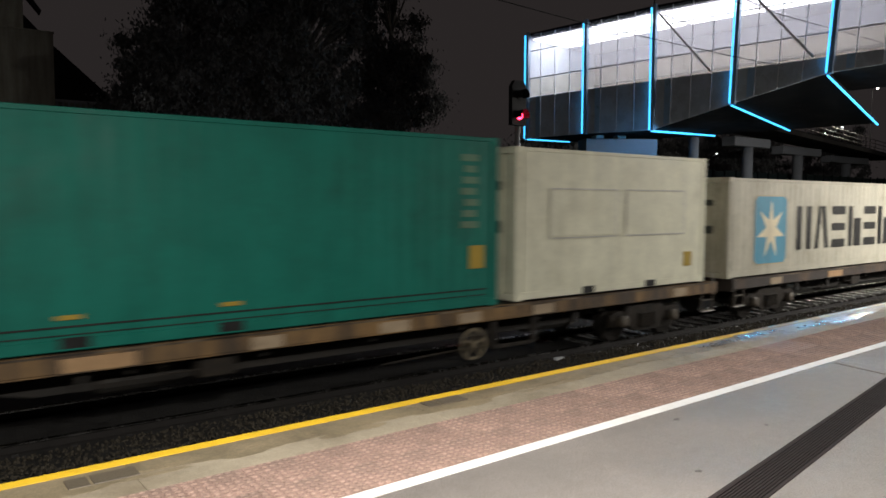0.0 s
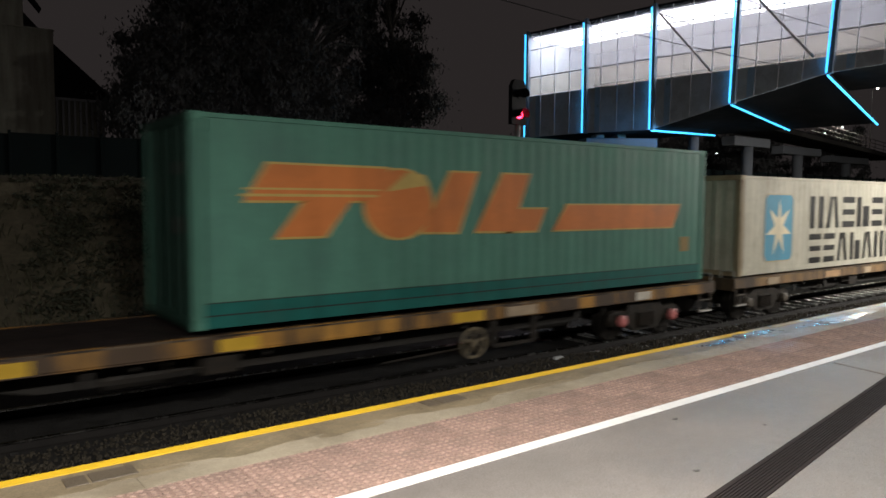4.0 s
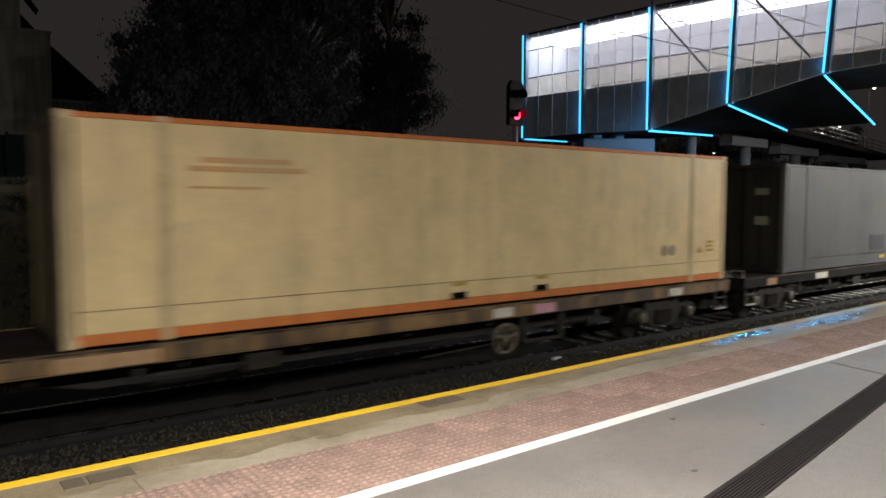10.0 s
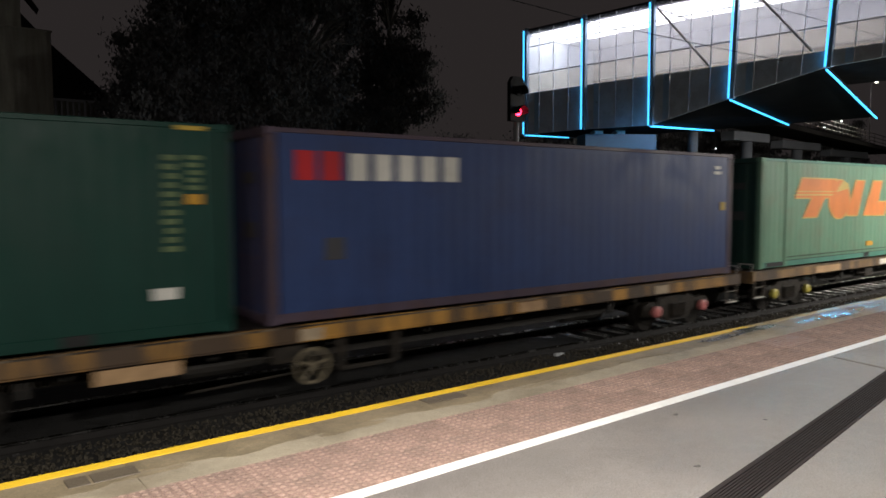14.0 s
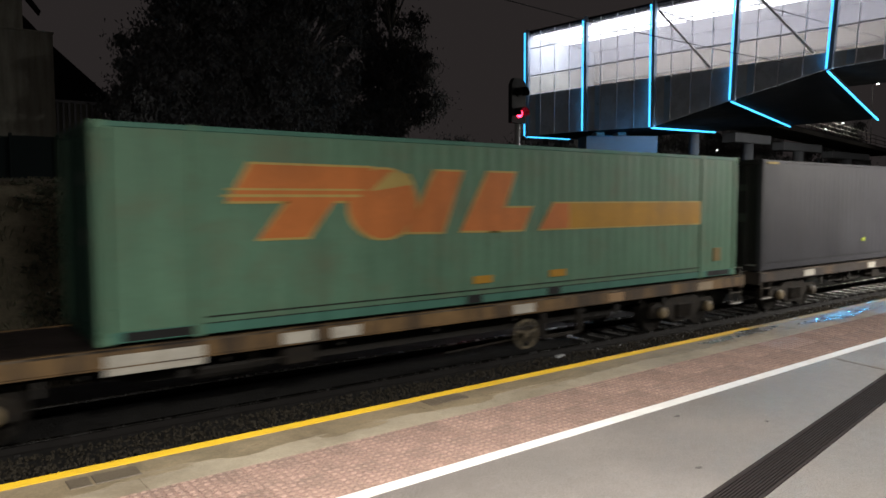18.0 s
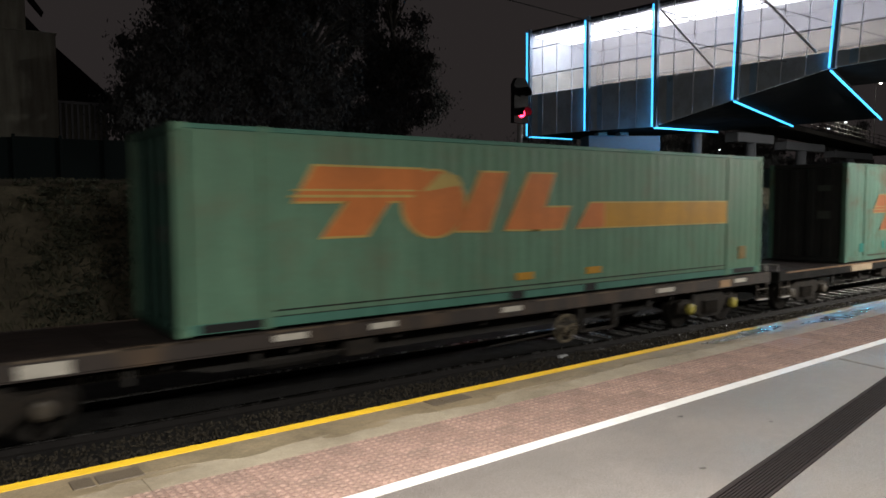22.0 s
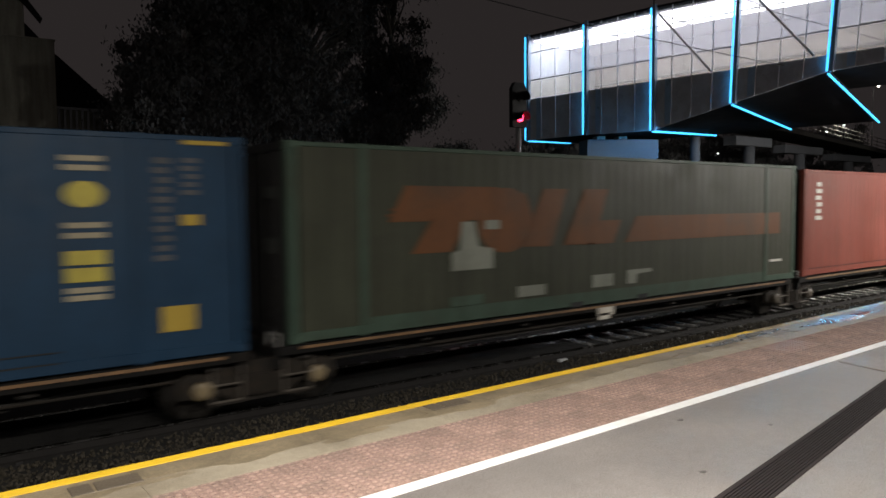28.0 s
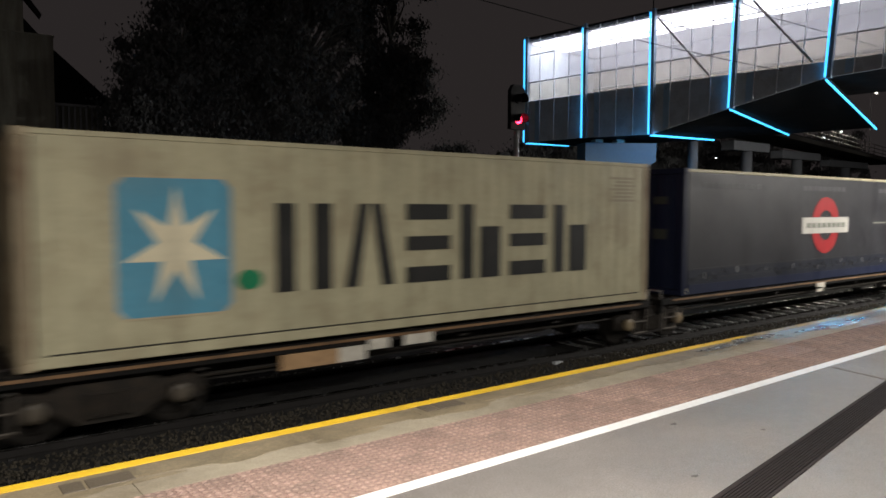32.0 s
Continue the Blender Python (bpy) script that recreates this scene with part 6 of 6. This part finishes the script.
def bogie_meshes():
    side = Shape()
    prof = [(-1.22, 0.36), (-1.22, 0.62), (-1.05, 0.70), (-0.72, 0.66), (-0.45, 0.80), (0.45, 0.80), (0.72, 0.66), (1.05, 0.70), (1.22, 0.62), (1.22, 0.36), (1.0, 0.34), (0.72, 0.42), (0.38, 0.20), (-0.38, 0.20), (-0.72, 0.42), (-1.0, 0.34)]
    side.prism(prof, -0.06, 0.06)
    side.box(-0.30, 0.30, -0.10, 0.10, 0.30, 0.62, 0.02)
    for x in (-0.2, 0.0, 0.2):
        side.tube((x, -0.1, 0.3), (x, -0.1, 0.6), 0.07, 8)
    wheel = Shape()
    for y in (-0.8, 0.8):
        s = -1 if y < 0 else 1
        wheel.tube((0, y - 0.065, 0), (0, y + 0.065, 0), 0.455, 28)
        wheel.tube((0, y + s * 0.065, 0), (0, y + s * 0.075, 0), 0.36, 24, 0.33)
        wheel.tube((0, y - s * 0.065, 0), (0, y - s * 0.09, 0), 0.485, 28, 0.485)
    wheel.tube((0, -1.0, 0), (0, 1.0, 0), 0.085, 12)
    bolster = Shape().box(-0.22, 0.22, -1.0, 1.0, 0.45, 0.74, 0.03)
    box_ = Shape().box(-0.15, 0.15, -0.07, 0.07, -0.13, 0.15, 0.03)
    cap = Shape().tube((0, 0.05, 0), (0, -0.06, 0), 0.13, 16).tube((0, -0.06, 0), (0, -0.085, 0), 0.13, 16, 0.085)
    brake = Shape().tube((-1.0, -0.62, 0.3), (1.0, -0.62, 0.34), 0.025, 6).box(-0.55, -0.42, -0.9, 0.9, 0.30, 0.42).box(0.42, 0.55, -0.9, 0.9, 0.30, 0.42)
    return {"side": side.mesh("side_frame", M_BOGIE), "wheel": wheel.mesh("wheelset", M_WHEEL), "bolster": bolster.mesh("bolster", M_UNDER), "box": box_.mesh("axle_box", M_BOGIE),
            "cap": {m.name: cap.mesh("axle_cap", m) for m in (K_PINK, K_YELLOW, K_DULL, K_TAN)}, "brake": brake.mesh("brake_rigging", M_UNDER)}


BM = bogie_meshes()


def add_bogie(wagon, x, caps):
    b = part("bogie", BM["bolster"], None, wagon, m=pose(x, 0, 0))
    for s in (-1, 1):
        part("side_frame", BM["side"], None, b, m=pose(0, s * 1.02, 0, 0, 0, 0 if s < 0 else 180))
        w = part("wheelset", BM["wheel"], None, b, m=pose(0.9 * s, 0, 0.46))
        WHEELSETS[s].append(w)
        for k, sx in enumerate((-1, 1)):
            part("axle_box", BM["box"], None, b, m=pose(sx * 0.9, s * 1.06, 0.47))
            mm = caps[k] if s < 0 else K_DULL
            part("axle_cap", BM["cap"][mm.name], None, b, {"pink_axle_cap": "pink axle cap", "yellow_axle_cap": "yellow axle cap", "tan_axle_cap": "tan axle cap"}.get(mm.name, ""), m=pose(sx * 0.9, s * 1.15, 0.47, 0, 0, 0 if s < 0 else 180))
    part("brake_rigging", BM["brake"], None, b)
    return b


WAGONS = []


def step_iron():
    s = Shape()
    for x in (-0.22, 0.22):
        s.tube((x, 0, 0), (x, 0, -0.52), 0.018, 6)
    return s.tube((-0.22, 0, -0.5), (0.22, 0, -0.5), 0.022, 6).tube((-0.22, 0, -0.25), (0.22, 0, -0.25), 0.016, 6)


STEP = step_iron().mesh("step_iron", mat("worn_step_steel", (0.14, 0.12, 0.10), 0.5, 0.4, vary=0.4, scale=8))
COUPLER = Shape().box(-0.35, 0.25, -0.08, 0.08, -0.09, 0.09, 0.02).box(0.2, 0.42, -0.14, 0.14, -0.14, 0.14, 0.03).mesh("coupler", M_BOGIE)


def brake_wheel():
    s = Shape().torus((0, 0, 0), 0.27, 0.028, n=24)
    for i in range(5):
        a = 2 * math.pi * i / 5 + 0.3
        s.tube((0, 0, 0), (0.27 * math.cos(a), 0, 0.27 * math.sin(a)), 0.02, 6)
    return s.tube((0, -0.05, 0), (0, 0.16, 0), 0.05, 10)


BRAKEWHEEL = brake_wheel().mesh("brake_wheel", mat("worn_brake_wheel", (0.20, 0.165, 0.11), 0.5, 0.2, vary=0.4, scale=6))
TANK = Shape().tube((-0.55, 0, 0), (0.55, 0, 0), 0.19, 16).tube((-0.62, 0, 0), (-0.55, 0, 0), 0.12, 16, 0.19).tube((0.55, 0, 0), (0.62, 0, 0), 0.19, 16, 0.12).mesh("air_tank", M_UNDER)


def build_wagon(front, rear, bf, br, deck, sill, caps_f, caps_r, plates=(), wheel=None, skeletal=False, label="", edge=None):
    """A container wagon: sills, deck, crossbeams, bogies, couplers and fittings. deck: its height above the rails."""
    deck += 0.08
    c, L2 = (front + rear) / 2, (front - rear) / 2
    w = thing("container_wagon", label, "wagon", "wagons of the freight train", m=pose(c, LINE_Y, RAIL_TOP))
    part("centre_sill", Shape().box(-L2 + 0.3, L2 - 0.3, -0.24, 0.24, deck - 0.46, deck - 0.05, 0.02), M_UNDER, w)
    d = 0.15 if skeletal else 0.26
    for sy in (-1, 1):
        y0, y1 = sorted((sy * 1.235, sy * 1.13))
        s = Shape().box(-L2, L2, y0, y1, deck - d, deck - 0.012, 0.012)
        part("side_sill", s, sill, w)
        if not skeletal:
            part("sill_flange", Shape().box(-L2 + 0.05, L2 - 0.05, min(y0, y1) - 0.018, max(y0, y1) + 0.018, deck - d - 0.014, deck - d + 0.004), sill, w)
            part("belly_beam", Shape().prism([(-6.6, deck - d - 0.02), (6.6, deck - d - 0.02), (4.9, deck - d - 0.36), (-4.9, deck - d - 0.36)], sy * 0.78 - 0.02, sy * 0.78 + 0.02), M_UNDER, w)
            for i in range(9):
                part("sill_stiffener", Shape().box(-7.6 + 1.9 * i - 0.02, -7.6 + 1.9 * i + 0.02, sy * 1.0 - 0.13, sy * 1.0 + 0.13, deck - d - 0.14, deck - d + 0.1), M_UNDER, w)
    if not edge:
        part("edge_strip", Shape().box(-L2 + 0.1, L2 - 0.1, -1.2385, -1.234, deck - 0.045, deck - 0.016), S_WORN, w, "worn bare steel deck edge")
    if edge:
        part("edge_strip", Shape().box(-L2 + 0.4, L2 - 0.4, -1.25, -1.232, deck - 0.072, deck - 0.03), edge, w, "rust-orange edge strip")
    for k in (-1, 1):
        a, b = sorted((k * L2, k * (L2 - 0.16)))
        part("end_beam", Shape().box(a, b, -1.2, 1.2, deck - 0.34, deck - 0.02, 0.015), sill, w)
        part("coupler", COUPLER, None, w, m=pose(k * (L2 + 0.12), 0, deck - 0.25, 0, 0, 0 if k > 0 else 180))
        part("step_iron", STEP, None, w, m=pose(k * (L2 - 0.35), -1.2, deck - 0.2))
        part("step_tread", Shape().box(k * (L2 - 0.35) - 0.23, k * (L2 - 0.35) + 0.23, -1.25, -1.16, deck - 0.735, deck - 0.705, 0.006), M_BOGIE if skeletal else M_TREAD, w, "steel step tread")
        part("grab_iron", Shape().tube((k * (L2 - 0.06), -1.16, deck - 0.02), (k * (L2 - 0.06), -1.16, deck + 0.17), 0.016, 6).tube((k * (L2 - 0.06), -1.16, deck + 0.17), (k * (L2 - 0.06), -0.8, deck + 0.17), 0.016, 6).tube((k * (L2 - 0.06), -0.8, deck + 0.17), (k * (L2 - 0.06), -0.8, deck - 0.02), 0.016, 6), M_TREAD, w)
        part("brake_hose", Shape().tube((k * (L2 + 0.05), -0.35, deck - 0.3), (k * (L2 + 0.3), -0.3, deck - 0.55), 0.025, 6), M_BLACK, w)
    n = int(L2 * 2 / 2.4)
    for i in range(n + 1):
        x = -L2 + 0.5 + (2 * L2 - 1.0) * i / n
        part("cross_beam", Shape().box(x - 0.07, x + 0.07, -1.13, 1.13, deck - 0.25, deck - 0.045, 0.01), M_UNDER, w)
    if skeletal:
        # a deep fish-bellied web hangs under each edge
        for sy in (-1, 1):
            part("belly_beam", Shape().prism([(-L2 + 1.5, deck - d), (L2 - 1.5, deck - d), (L2 - 3.2, deck - d - 0.3), (-L2 + 3.2, deck - d - 0.3)], sy * 0.86 - 0.02, sy * 0.86 + 0.02), M_UNDER, w)
        part("walkway", Shape().box(-L2 + 0.2, L2 - 0.2, -0.55, 0.55, deck - 0.05, deck - 0.018), M_TIMBER, w)
    else:
        nd = 6
        for i in range(nd):
            a = -L2 + 0.17 + (2 * L2 - 0.34) * i / nd
            b = -L2 + 0.17 + (2 * L2 - 0.34) * (i + 1) / nd
            part("deck_plate", Shape().box(a + 0.01, b - 0.01, -1.125, 1.125, deck - 0.04, deck - 0.016), M_TIMBER, w)
        # queen posts and tie rod below the sill
        q = (wheel or 0) + 0.55
        for sx in (0.0, 1.05):
            part("queen_post", Shape().box(q + sx - 0.06, q + sx + 0.06, -1.19, -1.10, deck - 0.80, deck - 0.3, 0.01), M_BOGIE, w)
        part("tie_rod", Shape().box(q, q + 1.05, -1.18, -1.11, deck - 0.84, deck - 0.77, 0.01), M_BOGIE, w)
        part("brake_rod", Shape().tube((q - 2.4, -1.1, deck - 0.82), (q, -1.1, deck - 0.74), 0.02, 6), M_BOGIE, w)
        if wheel is not None:
            part("brake_wheel", BRAKEWHEEL, None, w, "worn spoked hand brake wheel", m=pose(wheel, -1.25, deck - 0.66))
    if not skeletal:
        part("air_tank", TANK, None, w, m=pose(-3.6, -0.65, deck - 0.55))
        part("air_tank", TANK, None, w, m=pose(4.4, -0.6, deck - 0.55))
    part("brake_pipe", Shape().tube((-L2 + 0.3, -0.95, deck - 0.36), (L2 - 0.3, -0.95, deck - 0.36), 0.022, 6), M_BOGIE, w)
    for x, ln, mm, *span in plates:
        za, zb = span or (deck - (0.25 if mm is V_WHITE else d), deck - 0.075)
        part("side_plate", Shape().box(x - ln / 2, x + ln / 2, -1.252, -1.23, za, zb, 0.004), mm, w, "pale painted plate")
    if not skeletal:
        # brackets, a control box and a handle that hang between the sill and the belly
        for x in (-6.2, -4.4, 4.9, 6.6):
            part("hanger", Shape().box(x - 0.05, x + 0.05, -1.12, -1.06, deck - d - 0.3, deck - d + 0.02, 0.008), M_UNDER, w)
        part("control_box", Shape().box(-2.9, -2.35, -1.14, -0.85, deck - d - 0.34, deck - d - 0.05, 0.02), M_BOGIE, w)
        part("release_handle", Shape().tube((-3.4, -1.16, deck - d - 0.02), (-3.4, -1.16, deck - d - 0.2), 0.014, 6).tube((-3.4, -1.16, deck - d - 0.2), (-2.95, -1.16, deck - d - 0.2), 0.014, 6), M_BOGIE, w)
    lock = Shape().box(-0.1, 0.1, -0.06, 0.06, deck - 0.02, deck + 0.0, 0.01).mesh("twist_lock", M_BOGIE)
    for x in (-L2 + 0.6, -3.05, 0.0, 3.05, L2 - 0.6):
        part("twist_lock", lock, None, w, m=pose(x, -1.1, -0.004))
    if bf is not None:
        add_bogie(w, bf - c, caps_f)
    if br is not None:
        add_bogie(w, br - c, caps_r)
    WAGONS.append((w, c, LINE_Y, RAIL_TOP))
    return w


V_WHITE = mat("white_panel_paint", (0.62, 0.58, 0.50), 0.5, vary=0.25, scale=5, dirt=(0.3, 0.25, 0.18), dirt_amount=0.5)
V_DULL = mat("dirty_pale_panel", (0.38, 0.29, 0.19), 0.6, vary=0.35, scale=5, dirt=(0.16, 0.11, 0.07), dirt_amount=0.6)
V_TAN = mat("tan_panel_paint", (0.42, 0.26, 0.13), 0.6, vary=0.3, scale=5, dirt=(0.15, 0.09, 0.05), dirt_amount=0.5)
V_YEL = mat("bright_yellow_panel", (0.55, 0.34, 0.03), 0.5, vary=0.2, scale=5)
V_PINK = mat("pink_panel_paint", (0.55, 0.28, 0.33), 0.5, vary=0.2, scale=5)
D = (K_DULL, K_DULL)


def build_wagons():
    rust, yel, dark, black = "tan rusty flat container wagon", "worn yellow flat container wagon", "dark grimy flat container wagon", "low dark articulated container wagon unit"
    plates_r = ((0.36, 0.6, V_DULL), (1.98, 0.5, V_DULL), (3.84, 0.55, V_DULL), (-1.9, 0.5, V_DULL), (-4.2, 0.9, V_TAN), (-7.6, 0.6, V_DULL), (8.3, 0.5, V_DULL))
    plates_d = ((0.4, 0.6, V_TAN), (1.9, 0.5, V_DULL), (5.2, 1.1, V_DULL), (-4.2, 0.9, V_TAN), (-7.6, 0.6, V_DULL))
    plates_y = ((6.9, 0.5, V_WHITE), (3.2, 0.8, V_DULL), (1.9, 0.7, V_YEL), (-2.4, 0.6, V_YEL), (-5.5, 0.9, V_YEL), (-7.3, 0.45, V_WHITE), (-8.15, 0.6, V_YEL), (-9.1, 0.6, V_WHITE), (-9.0, 1.2, V_WHITE, 0.69, 0.85))
    plates_z = ((-7.0, 0.6, V_WHITE), (-5.8, 1.0, V_YEL), (-3.3, 0.6, V_YEL), (-2.35, 0.4, V_WHITE), (1.8, 0.4, V_WHITE), (3.6, 0.9, V_YEL), (6.6, 0.7, V_YEL), (8.4, 0.5, V_WHITE), (-9.1, 0.7, V_WHITE, 0.69, 0.85))
    build_wagon(36.0, 16.6, 33.7, 18.7, 1.08, S_DARK, D, D, plates_d, 1.6, label=dark)
    build_wagon(15.9, -3.75, 13.35, -1.65, 1.08, S_RUST, D, D, plates_r, 2.05, label=rust)
    build_wagon(-4.4, -23.3, -6.83, -21.6, 1.08, S_RUST, D, D, plates_r, 1.9, label=rust)
    build_wagon(-24.2, -43.55, -26.7, -41.5, 1.08, S_YELLOW, (K_PINK, K_PINK), (K_PINK, K_PINK), plates_y, 2.0, label=yel)
    w = build_wagon(-44.2, -63.6, -46.95, -61.75, 1.08, S_YELLOW, D, D, plates_z, -2.35, label=yel)
    part("tool_box", Shape().box(-8.55, -7.75, -1.05, -0.55, 1.16, 1.44, 0.03), C_DULLRED, w, "dull red steel tool box on the deck")
    build_wagon(-64.4, -83.1, -66.7, -81.5, 1.05, S_BLACK, D, D, ((2.9, 0.5, V_TAN), (1.5, 0.35, V_DULL), (-5.2, 0.7, V_WHITE), (-8, 0.5, V_TAN)), 1.47, label=dark)
    build_wagon(-83.8, -103.3, -86.3, -101.4, 1.08, S_RUST, D, (K_DULL, K_YELLOW), ((7.5, 0.5, V_WHITE), (2.1, 0.5, V_WHITE), (3.2, 0.6, V_PINK), (-4.8, 1.3, V_TAN), (-7.9, 0.5, V_PINK)), 2.15, label=rust)
    build_wagon(-103.8, -123.2, -106.2, -121.1, 1.08, S_RUST, (K_YELLOW, K_PINK), (K_YELLOW, K_YELLOW), ((2.0, 0.7, V_WHITE), (-1.8, 0.65, V_WHITE), (-1.0, 0.65, V_WHITE), (-0.45, 0.35, V_TAN), (-5.6, 1.5, V_TAN), (6.9, 0.8, V_TAN), (8.6, 0.5, V_DULL)), 2.04, label=rust)
    build_wagon(-123.8, -143.35, -126.25, -141.3, 1.08, S_YELLOW, (K_PINK, K_PINK), (K_PINK, K_PINK), ((6.5, 0.5, V_DULL), (2.4, 0.7, V_TAN), (-2.3, 0.4, V_DULL), (-7.4, 1.0, V_TAN), (-4.85, 1.1, V_TAN, 0.66, 0.86)), -2.3, label=yel)
    build_wagon(-143.85, -163.45, -146.3, -161.4, 1.08, S_DARK, (K_TAN, K_TAN), (K_TAN, K_DULL), ((5.5, 0.6, V_WHITE), (2.2, 0.5, V_WHITE), (-3.2, 0.5, V_WHITE), (-7.2, 0.6, V_WHITE)), 2.2, label=dark)
    build_wagon(-164.2, -183.7, -166.6, -181.6, 1.08, S_RUST, (K_TAN, K_TAN), (K_TAN, K_TAN), ((2.0, 0.55, V_WHITE), (4.7, 0.5, V_TAN), (-1.88, 0.53, V_WHITE), (-2.7, 0.55, V_WHITE), (-4.8, 1.3, V_WHITE, 0.79, 1.06), (8.0, 0.6, V_DULL)), 2.05, label=rust)
    build_wagon(-184.35, -203.3, -186.7, -201.6, 1.05, S_BLACK, D, D, ((2.7, 0.5, V_TAN), (-4.6, 1.4, V_DULL), (1.4, 0.35, V_DULL)), 1.38, label=dark, edge=S_EDGE)
    build_wagon(-203.75, -223.4, -206.3, -221.7, 1.08, S_DARK, (K_YELLOW, K_YELLOW), D, ((5.3, 0.6, V_WHITE, 0.97, 1.07), (8.37, 0.5, V_WHITE, 0.98, 1.08), (7.7, 0.45, V_TAN), (-2.25, 0.5, V_WHITE, 0.98, 1.08), (0.6, 0.5, V_WHITE, 0.98, 1.08), (-3.9, 0.55, V_WHITE, 0.98, 1.08), (-7.2, 0.6, V_WHITE), (-8.6, 0.5, V_TAN)), 2.03, label="dark brown flat container wagon with white plates")
    w = build_wagon(-224.1, -249.8, -228.1, -245.6, 0.92, S_BLACK, (K_PINK, K_PINK), (K_PINK, K_PINK), ((-2.85, 1.35, V_TAN, 0.73, 0.92), (5.6, 0.6, V_DULL), (-9.5, 0.7, V_DULL)), 1.66, label="long dark flat container wagon")
    part("end_stand", Shape().box(11.0, 12.1, -1.0, -0.75, 1.0, 1.16, 0.03).box(11.05, 11.3, -1.02, -0.73, 1.16, 1.34, 0.03), K_DULL, w, "dull tan lashing stand on the deck end")
    units = ((-250.0, -263.3, -251.3, -263.5), (-263.7, -278.8, None, -279.0), (-279.2, -294.3, None, -294.5), (-294.7, -310.0, None, -310.2), (-310.4, -323.4, None, -321.7))
    caps = ((K_DULL, K_DULL), (K_TAN, K_TAN), (K_TAN, K_DULL), (K_TAN, K_TAN), (K_DULL, K_DULL))
    for (f, r, bf, br), cp in zip(units, caps):
        build_wagon(f, r, bf, br, 0.89, S_BLACK, D, cp, ((0.1, 0.6, V_WHITE), (-0.7, 0.4, V_WHITE), (-1.2, 0.5, V_WHITE, 0.58, 0.82), (-1.95, 0.98, V_TAN, 0.58, 0.82)) if f < -310 else ((-0.15, 0.5, V_WHITE), (-0.2, 0.34, V_WHITE, 0.64, 0.78)), None, True, label=black, edge=S_EDGE)


build_wagons()


# ---- all that moves ----
def motions():
    times = [2.0 * i for i in range(17)]
    for c in BOXES:
        walk(c.ob, [(t, pose(c.x0 + travel(t), LINE_Y, c.base)) for t in times])
    for w, x, y, z in WAGONS:
        walk(w, [(t, pose(x + travel(t), y, z)) for t in times])
    # the wheels roll on the rails: one turn in 2.9 m
    for s, sets in WHEELSETS.items():
        first = sets[0]
        walk(first, [(i / 15, pose(0.9 * s, 0, 0.46) @ Matrix.Rotation(travel(i / 15) / 0.46, 4, "Y")) for i in range(481)])
        for other in sets[1:]:
            other.rotation_mode = "QUATERNION"
            other.animation_data_create()
            other.animation_data.action = first.animation_data.action
            other.animation_data.action_slot = first.animation_data.action_slot


motions()
